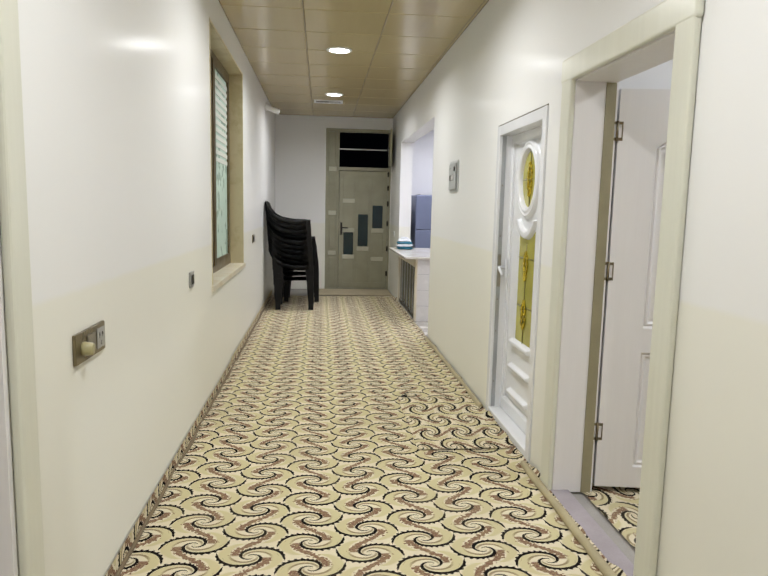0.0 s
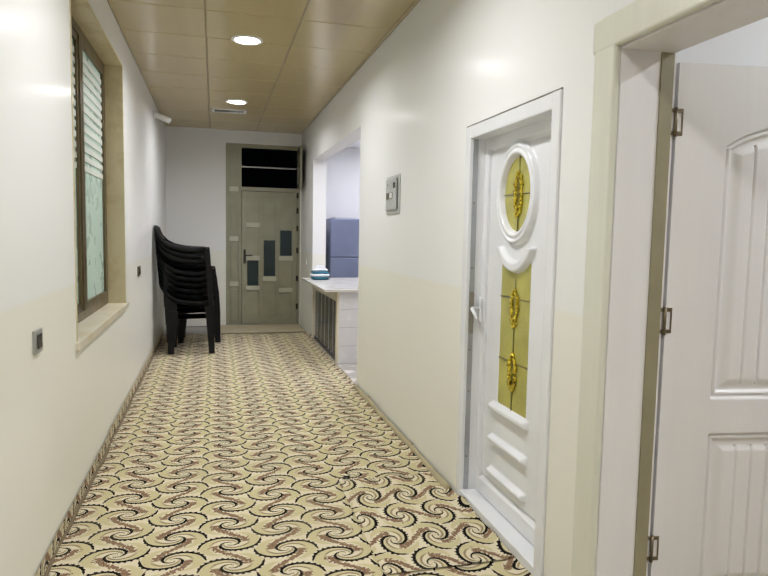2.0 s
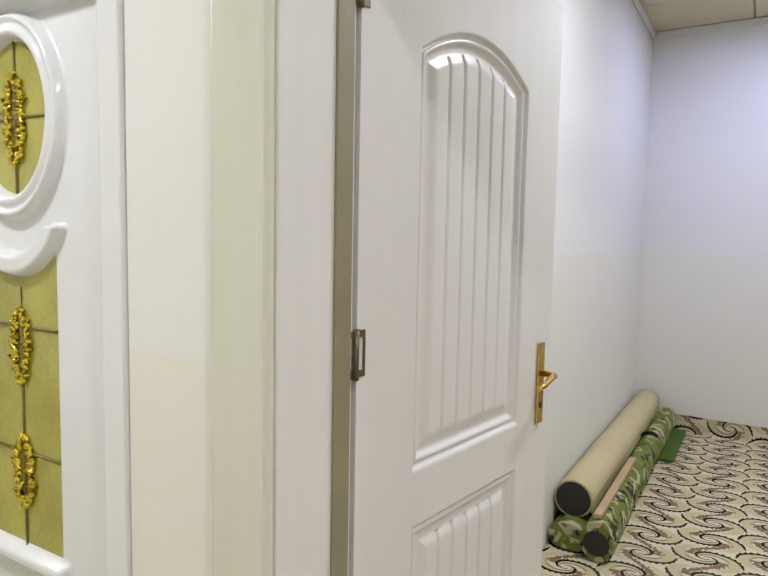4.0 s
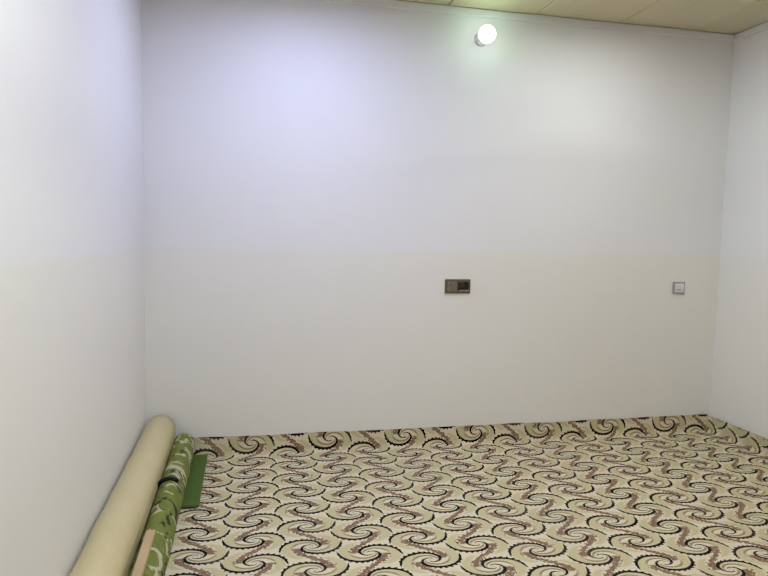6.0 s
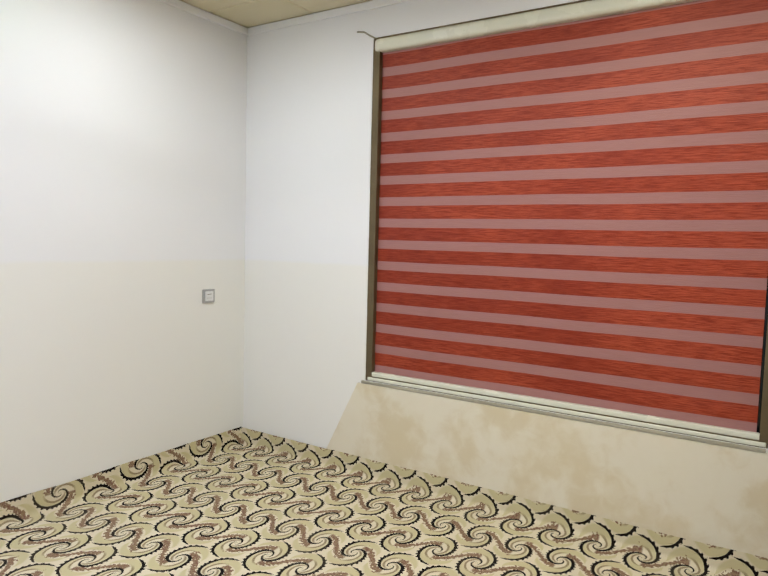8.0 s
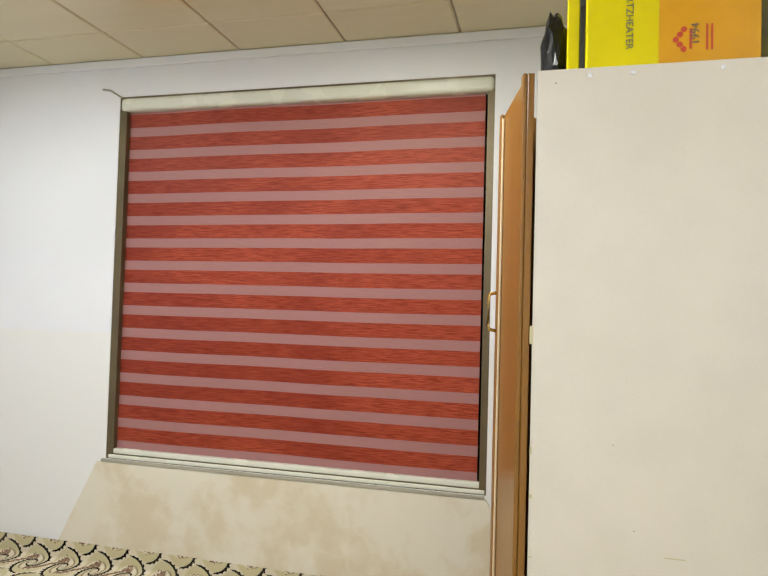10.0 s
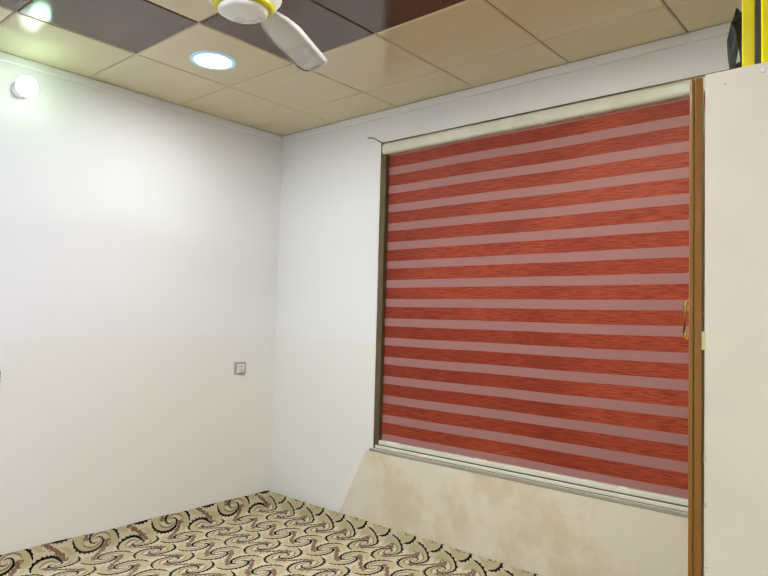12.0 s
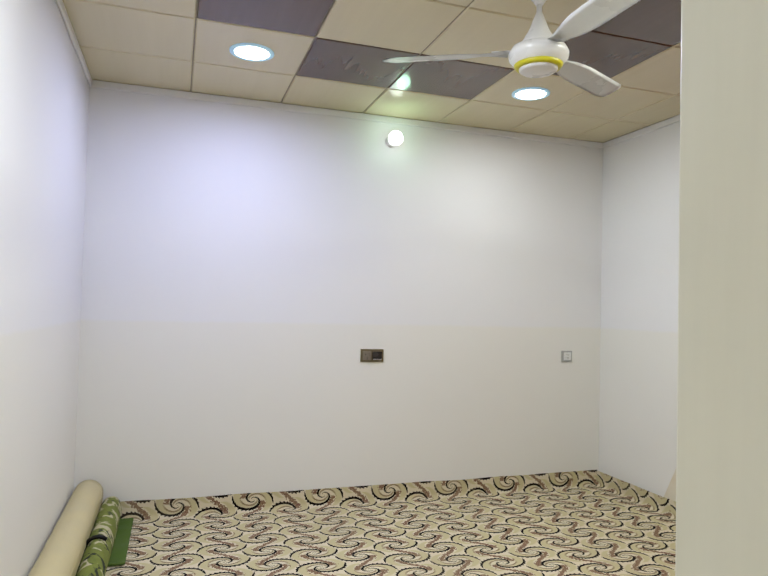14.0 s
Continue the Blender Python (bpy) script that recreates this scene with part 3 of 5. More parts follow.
h = part("handle", box(bmesh.new(), 0.787, 0.825, -0.029, -0.0205, 0.835, 1.075, 0.004, 3), M_BRASS, door, "brass handle plate with lever")
part("lever", tube(bmesh.new(), [(0.806, -0.025, 0.985), (0.806, -0.062, 0.985), (0.800, -0.070, 0.984), (0.770, -0.072, 0.978), (0.735, -0.072, 0.966), (0.70, -0.070, 0.962)], [0.010, 0.009, 0.010, 0.009, 0.008, 0.007]), M_BRASS, h)
part("keyhole", lathe(bmesh.new(), [(0.009, -0.0285), (0.009, -0.0305), (0.004, -0.031)], (0.806, 0, 0.89), 16, "y"), M_PLATEDARK, h)
part("latch", box(bmesh.new(), LEAF_W - 0.001, LEAF_W + 0.002, -0.012, 0.012, 0.83, 1.05, 0.001), M_BRASS, door)
for z in (0.30, 1.147, 1.845):
    hg = part("hinge", tube(bmesh.new(), [(-0.006, -0.024, z - 0.05), (-0.006, -0.024, z + 0.05)], 0.006), M_HINGE, door, "dull bronze hinge")
    for q0, q1 in ((0.001, 0.022), (-0.034, -0.012)):
        bm = bmesh.new()
        for k in (-0.045, 0.033):
            box(bm, q0, q1, -0.0235, -0.0205, z + k, z + k + 0.014, 0.001)
        box(bm, (q1 - 0.006) if q0 > 0 else q0, q1 if q0 > 0 else q0 + 0.006, -0.0236, -0.0206, z - 0.031, z + 0.033, 0.001)
        part("hinge_plate", bm, M_HINGE, hg)

# ---- white plastic door with amber glass ----
t = thing("bathroom_door", "white plastic door with amber leaded glass, in its frame", "door")
FX0, FX1, FY0, FY1, FT = XR - 0.012, XR + 0.11, 3.817, 4.793, 2.058
fr = part("frame", box(bmesh.new(), FX0, FX1, FY0, FY0 + 0.065, 0, FT, 0.005), M_UPVC, t)
part("frame", box(bmesh.new(), FX0, FX1, FY1 - 0.065, FY1, 0, FT, 0.005), M_UPVC, t)
part("frame_head", box(bmesh.new(), FX0 + 0.001, FX1, FY0 + 0.06, FY1 - 0.06, FT - 0.068, FT - 0.001, 0.005), M_UPVC, t)
part("frame_sill", box(bmesh.new(), FX0 + 0.001, FX1, FY0 + 0.06, FY1 - 0.06, 0.0, 0.055, 0.005), M_UPVC, t)
strip = part("lock_strip", box(bmesh.new(), FX0 + 0.020, FX0 + 0.048, FY1 - 0.070, FY1 - 0.0645, 0.06, FT - 0.07, 0.001), M_GREYBAR, t, "galvanised lock strip")
part("keep", box(bmesh.new(), FX0 + 0.022, FX0 + 0.046, FY1 - 0.077, FY1 - 0.069, 0.94, 1.17, 0.001), M_STEEL, strip)
for z in (0.25, 0.62, 0.85, 1.3, 1.65):
    part("screw", lathe(bmesh.new(), [(0.006, FY1 - 0.071), (0.006, FY1 - 0.0745), (0.003, FY1 - 0.075)], (FX0 + 0.03, 0, z), 10, "y"), M_STEEL, strip)
part("seal", box(bmesh.new(), XR - 0.004, XR - 0.0015, FY0 - 0.002, FY1 + 0.008, FT, FT + 0.007), M_INK, t)

UX = XR + 0.078
CY, CZ = 4.352, 1.68


def upvc_depth(y, z):
    # sash border round a sunken field
    d = -rect_sd(y, z, 4.00, 4.705, 0.14, 1.94)
    h = 0.0
    if d > 0:
        h = -0.016 * step01(0, 0.012, d) - 0.008 * math.exp(-((d - 0.016) / 0.005) ** 2)
    else:
        return 0.0
    e = math.hypot((y - CY) / 0.157, (z - CZ) / 0.185)
    r = (e - 1) * 0.17
    if r > -0.02:
        h += 0.028 * step01(0.062, 0.045, r) * step01(-0.012, 0.012, r) - 0.010 * math.exp(-((r - 0.03) / 0.006) ** 2)
    if e < 1.0:
        h -= 0.02 * step01(1.0, 0.96, e)
    # crescent below the oval
    rad = math.hypot((y - CY) / 1.0, (z - 1.60) / 1.25)
    if z < 1.42 and abs(y - CY) < 0.225:
        h += 0.026 * step01(0.195, 0.207, rad) * step01(0.247, 0.235, rad) * step01(0.225, 0.195, abs(y - CY))
    k = min(-rect_sd(y, z, 4.20, 4.51, 0.61, 1.36), rad - 0.243)
    if k > 0:
        h -= 0.025 * step01(0, 0.012, k)
    # ledges
    for z0, z1 in ((0.555, 0.605), (0.385, 0.43), (0.205, 0.25)):
        k = -rect_sd(y, z, 4.165, 4.572, z0, z1)
        if k > 0:
            h += 0.03 * step01(0, 0.014, k)
    return h


def in_oval(y, z):
    return math.hypot((y - CY) / 0.157, (z - CZ) / 0.185) < 0.90


def in_pane(y, z):
    return 4.22 < y < 4.49 and 0.63 < z < 1.34 and math.hypot(y - CY, (z - 1.60) / 1.25) > 0.262


us = steps(3.885, 4.728, 130)
vs = steps(0.06, 1.992, 300)
bm = relief(bmesh.new(), lambda y, z, d: (UX - d, y, z), us, vs, upvc_depth, lambda y, z: in_oval(y, z) or in_pane(y, z))
sash = part("sash", bm, M_UPVC, t)
part("sash_edge", grid_solid(bmesh.new(), [3.885, 3.93, 4.68, 4.728], [0.06, 0.12, 1.94, 1.992], lambda y, z: y < 3.93 or y > 4.68 or z < 0.12 or z > 1.94, lambda y, z, d: (d, y, z), UX + 0.002, UX + 0.06), M_UPVC, t)
pane = part("glass_pane", box(bmesh.new(), UX + 0.018, UX + 0.026, 4.19, 4.52, 0.60, 1.40), M_AMBER, t, "amber rippled glass")
oval = part("oval_glass", lathe(bmesh.new(), [(0.185, 0.018), (0.185, 0.026)], (0, 0, 0), 40, "x"), M_AMBER, t, "amber rippled glass")
oval.matrix_basis = Matrix.Translation((UX, CY, CZ)) @ Matrix.Diagonal((1, 0.9, 1.05, 1))


def rosette(parent, y, z, h):
    """Gold relief ornament of small scrolls."""
    bm = bmesh.new()
    rnd = random.Random(int(z * 1000))
    for k in range(26):
        v = (k / 25 * 2 - 1)
        w = 0.046 * math.sqrt(max(0.05, 1 - v * v))
        for s in (-1, 1):
            a = rnd.random() * 6
            pts = [(UX + 0.012, y + s * w * rnd.uniform(0.3, 1) + 0.010 * math.cos(a + q), z + v * h + 0.010 * math.sin(a + q)) for q in (0, 1.2, 2.4, 3.6)]
            tube(bm, pts, [0.003, 0.0065, 0.006, 0.002], 6)
    part("gold_ornament", bm, M_GOLD, parent, "raised gold ornament")


def lead(parent, pts):
    part("lead_line", tube(bmesh.new(), pts, 0.004, 6), M_LEAD, parent)


rosette(oval, CY, CZ, 0.10)
for o in oval.children:
    o.matrix_parent_inverse = oval.matrix_basis.inverted()
for z in (0.80, 1.12):
    rosette(pane, CY, z, 0.085)
    lead(pane, [(UX + 0.016, 4.20, z + 0.05), (UX + 0.016, 4.51, z + 0.05)])
lead(pane, [(UX + 0.016, CY, 0.60), (UX + 0.016, CY, 1.27)])
for pts in ([(UX + 0.016, CY, CZ - 0.19), (UX + 0.016, CY, CZ + 0.19)], [(UX + 0.016, CY - 0.16, CZ), (UX + 0.016, CY + 0.16, CZ)]):
    lead(oval, pts)
    oval.children[-1].matrix_parent_inverse = oval.matrix_basis.inverted()
hd = part("handle", box(bmesh.new(), UX - 0.016, UX - 0.001, 4.700, 4.720, 1.0, 1.14, 0.006, 3), M_UPVC, t, "white lever handle")
part("lever", tube(bmesh.new(), [(UX - 0.015, 4.713, 1.08), (UX - 0.055, 4.713, 1.08), (UX - 0.062, 4.70, 1.078), (UX - 0.062, 4.62, 1.03)], [0.010, 0.010, 0.011, 0.008]), M_UPVC, hd)

# ---- plates and boxes on the walls ----
def plate_x(x, sgn, y0, y1, z0, z1, material, label, keys):
    """A wiring plate on a wall across x; keys are (y0, y1, z0, z1, kind) in shares of the plate."""
    t = thing("wall_plate", label, "socket")
    part("plate", box(bmesh.new(), min(x, x + sgn * 0.012), max(x, x + sgn * 0.012), y0, y1, z0, z1, 0.003), material, t)
    for a, b, c, d, m in keys:
        p0, p1, q0, q1 = y0 + a * (y1 - y0), y0 + b * (y1 - y0), z0 + c * (z1 - z0), z0 + d * (z1 - z0)
        part("module", box(bmesh.new(), min(x + sgn * 0.0125, x + sgn * 0.016), max(x + sgn * 0.0125, x + sgn * 0.016), p0, p1, q0, q1, 0.001), m, t)
    return t


t = plate_x(XL, 1, 2.468, 2.752, 0.938, 1.042, M_PLATE, "bronze switch plate with dimmer knob on the corridor wall", ((0.36, 0.62, 0.2, 0.8, M_STEEL), (0.68, 0.94, 0.15, 0.85, M_SILVER), (0.74, 0.78, 0.5, 0.7, M_PLATEDARK), (0.84, 0.88, 0.5, 0.7, M_PLATEDARK), (0.79, 0.83, 0.25, 0.4, M_PLATEDARK)))
part("knob", lathe(bmesh.new(), [(0.024, XL + 0.012), (0.024, XL + 0.02), (0.02, XL + 0.045), (0.012, XL + 0.048)], (0, 2.53, 0.985), 20, "x"), surface("old_knob", (0.42, 0.38, 0.2), 0.35), t, "round yellowed dimmer knob")
plate_x(XL, 1, 4.315, 4.425, 0.96, 1.057, M_SILVER, "small grey switch plate on the corridor wall", ((0.2, 0.8, 0.2, 0.8, M_PLATEDARK),))
plate_x(XL, 1, 7.92, 8.10, 1.03, 1.125, M_PLATE, "dark switch plate beyond the window", ((0.2, 0.8, 0.2, 0.8, M_PLATEDARK),))
plate_x(XF, -1, 1.452, 1.628, 0.907, 1.002, M_PLATE, "bronze double socket plate on the bedroom wall", ((0.55, 0.92, 0.15, 0.85, M_STEEL), (0.62, 0.66, 0.5, 0.7, M_PLATEDARK), (0.78, 0.82, 0.5, 0.7, M_PLATEDARK), (0.70, 0.74, 0.2, 0.4, M_PLATEDARK), (0.08, 0.50, 0.2, 0.8, M_PLATEDARK), (0.08, 0.48, 0.18, 0.26, M_WHITE)))
plate_x(XF, -1, -0.182, -0.086, 0.903, 0.992, M_SILVER, "small silver socket plate on the bedroom wall", ((0.15, 0.85, 0.15, 0.85, M_WHITE), (0.3, 0.7, 0.6, 0.66, M_PLATE), (0.3, 0.7, 0.3, 0.4, M_PLATE)))
plate_x(XR, -1, 10.95, 11.07, 1.0, 1.09, M_WHITE, "white switch plate beside the entrance door", ((0.3, 0.7, 0.2, 0.8, M_UPVC),))

t = thing("breaker_box", "grey metal breaker box with a window, on the wall", "fuse box")
part("case", box(bmesh.new(), XR - 0.012, XR, 6.07, 6.43, 1.635, 1.925, 0.004), surface("light_grey_case", (0.55, 0.56, 0.55), 0.4), t)
part("cover", box(bmesh.new(), XR - 0.026, XR - 0.0185, 6.10, 6.40, 1.66, 1.90, 0.004), surface("grey_enamel", (0.46, 0.47, 0.46), 0.4), t)
part("breaker_window", box(bmesh.new(), XR - 0.029, XR - 0.0265, 6.20, 6.37, 1.745, 1.795, 0.001), M_INK, t, "dark breaker window")
part("breaker", box(bmesh.new(), XR - 0.032, XR - 0.0293, 6.20, 6.27, 1.75, 1.79, 0.001), M_WHITE, t)
part("lock", box(bmesh.new(), XR - 0.030, XR - 0.0265, 6.13, 6.18, 1.825, 1.865, 0.002), M_PLATEDARK, t)
part("lamp_dot", box(bmesh.new(), XR - 0.029, XR - 0.0265, 6.33, 6.35, 1.85, 1.86, 0.001), M_PLATEDARK, t)

# ---- corridor window ----
WY0, WY1, WZ0, WZ1 = 5.15, 7.08, 0.86, 2.79
t = thing("window_1", "bronze aluminium window with frosted glass and slats", "window", kind="structure")
for nm, a in (("reveal", (XL - 0.215, XL + 0.004, WY1 - 0.02, WY1 + 0.001, WZ0, WZ1)), ("reveal", (XL - 0.215, XL + 0.004, WY0 - 0.001, WY0 + 0.02, WZ0, WZ1)), ("reveal_head", (XL - 0.215, XL + 0.003, WY0 + 0.02, WY1 - 0.02, WZ1 - 0.02, WZ1 + 0.001)), ("window_sill", (XL - 0.215, XL + 0.02, WY0 - 0.03, WY1 + 0.03, WZ0 - 0.03, WZ0 + 0.012))):
    part(nm, box(bmesh.new(), *a, 0.003), M_REVEAL if nm != "window_sill" else M_MARBLE, t)
GX = XL - 0.16
f = part("window_frame", grid_solid(bmesh.new(), [WY0 + 0.02, WY0 + 0.075, 6.09, 6.14, WY1 - 0.075, WY1 - 0.02], [WZ0 + 0.012, WZ0 + 0.07, WZ1 - 0.075, WZ1 - 0.02], lambda y, z: y < WY0 + 0.075 or y > WY1 - 0.075 or 6.09 < y < 6.14 or z < WZ0 + 0.07 or z > WZ1 - 0.075, lambda y, z, d: (d, y, z), GX - 0.03, GX + 0.03), M_BRONZE, t)
for a, b, dx in ((WY0 + 0.075, 6.09, 0.0), (6.14, WY1 - 0.075, 0.012)):
    part("sash", grid_solid(bmesh.new(), [a, a + 0.045, b - 0.045, b], [WZ0 + 0.07, WZ0 + 0.12, WZ1 - 0.12, WZ1 - 0.075], lambda y, z: y < a + 0.045 or y > b - 0.045 or z < WZ0 + 0.12 or z > WZ1 - 0.12, lambda y, z, d: (d, y, z), GX - 0.015 + dx, GX + 0.02 + dx), M_BRONZE, t)
    part("pane", box(bmesh.new(), GX - 0.004 + dx, GX + 0.002 + dx, a + 0.04, b - 0.04, WZ0 + 0.11, WZ1 - 0.11), M_FROST, t, "frosted pale green glass")
    z = 1.86
    while z < WZ1 - 0.14:
        bm = box(bmesh.new(), GX + 0.003 + dx, GX + 0.010 + dx, a + 0.048, b - 0.048, z, z + 0.040, 0.002)
        part("slat", bm, M_SLAT, t)
        z += 0.066

t = thing("pipe_stub", "white plastic pipe stub on the corridor wall", "pipe")
part("pipe", tube(bmesh.new(), [(XL, 9.75, 2.86), (XL + 0.02, 9.75, 2.86), (XL + 0.10, 9.74, 2.83), (XL + 0.19, 9.73, 2.795), (XL + 0.20, 9.73, 2.79)], [0.045, 0.035, 0.035, 0.035, 0.022], 16), M_WHITE, t)
part("flange", lathe(bmesh.new(), [(0.055, XL), (0.055, XL + 0.012), (0.04, XL + 0.02)], (0, 9.75, 2.86), 20, "x"), M_WHITE, t)

t = thing("door_1", "closed white grained door with a cream casing", "door", kind="structure")
part("casing", box(bmesh.new(), XL + 0.001, XL + 0.03, 2.035, 2.14, 0, 2.22, 0.011, 3), M_CASING, t)
part("casing", box(bmesh.new(), XL + 0.001, XL + 0.03, 0.99, 1.095, 0, 2.22, 0.011, 3), M_CASING, t)
part("casing_head", box(bmesh.new(), XL + 0.001, XL + 0.032, 0.98, 2.15, 2.105, 2.228, 0.011, 3), M_CASING, t)
part("lining", box(bmesh.new(), XL - 0.215, XL + 0.003, 2.012, 2.034, 0, 2.1, 0.002), M_DOOR, t)
part("leaf", box(bmesh.new(), XL - 0.19, XL - 0.15, 1.10, 2.01, 0.01, 2.09, 0.003), M_DOOR, t)

# ---- entrance door ----
t = thing("entrance_door", "grey-green metal door with louvred glass and dark transom", "door", kind="structure")
DY = YE + 0.015


def bar(nm, x0, x1, z0, z1, y0=DY, y1=YE + 0.09, m=M_GREEN_AL, bev=0.004, parent=None, label=""):
    return part(nm, box(bmesh.new(), x0, x1, y0, y1, z0, z1, bev), m, parent or t, label)


bar("frame", -0.104, -0.055, 0, 2.835)
bar("frame", 1.005, 1.045, 0, 2.835)
bar("mullion", 0.095, 0.135, 0, 2.835)
bar("frame_head", -0.054, 1.004, 2.775, 2.835, DY + 0.002)
bar("transom_bar", 0.136, 1.004, 2.115, 2.175, DY + 0.002)
bar("frame_sill", -0.054, 1.004, 0.0, 0.022, DY + 0.002)
bar("side_panel", -0.055, 0.095, 0.022, 2.775, YE + 0.035, YE + 0.06)
for z in (0.62, 1.33, 2.10):
    bar("side_plate", -0.05, 0.09, z, z + 0.075, YE + 0.018, YE + 0.034, M_GREEN_LT, 0.006)
for a, b in ((0.03, 0.60), (0.72, 1.31), (1.43, 2.08), (2.2, 2.75)):
    bar("side_field", -0.025, 0.065, a + 0.03, b - 0.03, YE + 0.026, YE + 0.0345, M_GREEN_AL, 0.006)
lf = bar("leaf", 0.14, 1.0, 0.026, 2.108, YE + 0.03, YE + 0.075)
for a, b, c, d in ((0.14, 0.215, 0.026, 2.108), (0.925, 1.0, 0.026, 2.108), (0.215, 0.925, 0.026, 0.13), (0.215, 0.925, 2.02, 2.108), (0.405, 0.472, 0.13, 2.02), (0.665, 0.728, 0.13, 2.02)):
    bar("stile", a, b, c, d, YE + 0.017, YE + 0.0295, M_GREEN_AL, 0.004, lf)
for col, (x0, x1, gl, plates) in enumerate(((0.215, 0.405, (0.63, 1.03), (0.555, 1.03, 1.55)), (0.472, 0.665, (0.785, 1.35), (0.70,)), (0.728, 0.925, (1.11, 1.51), (0.52, 1.03)))):
    g = bar("glass_panel", x0 + 0.008, x1 - 0.008, gl[0], gl[1], YE + 0.020, YE + 0.029, M_TEAL, 0.002, lf, "dark teal louvred glass")
    z = gl[0] + 0.015
    while z < gl[1] - 0.02:
        part("louvre", box(bmesh.new(), x0 + 0.012, x1 - 0.012, YE + 0.012, YE + 0.0195, z, z + 0.016, 0.002), M_TEAL, g)
        z += 0.034
    for z in plates:
        bar("plate", x0 - 0.01, x1 + 0.01, z, z + 0.075, YE + 0.008, YE + 0.0165, M_GREEN_LT, 0.006, lf)
hd = bar("handle", 0.165, 0.20, 0.98, 1.20, YE + 0.004, YE + 0.0165, M_PLATEDARK, 0.004, lf, "black lever handle")
part("lever", tube(bmesh.new(), [(0.182, YE + 0.006, 1.11), (0.182, YE - 0.045, 1.11), (0.20, YE - 0.05, 1.11), (0.30, YE - 0.05, 1.108)], [0.012, 0.011, 0.011, 0.010]), M_PLATEDARK, hd)
for z in (0.25, 0.7, 1.15, 1.5, 1.78, 2.02):
    bar("hinge", 0.99, 1.02, z, z + 0.09, YE + 0.0, YE + 0.0145, M_PLATEDARK, 0.004)
bar("transom_rod", 0.136, 1.0, 2.475, 2.495, YE + 0.03, YE + 0.058, M_SILVER, 0.003)
sh = thing("transom_sash", "grey-green glazed transom sash swung open", "window", pose(1.035, YE + 0.01, 2.17, 0, 0, -94))
part("sash_frame", grid_solid(bmesh.new(), [0, 0.05, 0.55, 0.60], [0, 0.05, 0.56, 0.61], lambda u, v: u < 0.05 or u > 0.55 or v < 0.05 or v > 0.56, lambda u, v, d: (u, d, v), -0.03, 0.0), M_GREEN_AL, sh)
part("sash_glass", box(bmesh.new(), 0.045, 0.555, -0.018, -0.012, 0.045, 0.565), M_NIGHT, sh)
part("catch", tube(bmesh.new(), [(0.575, -0.03, 0.3), (0.575, -0.07, 0.3), (0.575, -0.075, 0.24)], 0.010), M_PLATEDARK, sh)

mat = mesh_object("door_mat", box(bmesh.new(), -0.26, 1.03, 10.88, 11.66, 0.0, 0.014, 0.005), M_TAN)
tagged(mat, "plain tan mat before the entrance door", "mat")

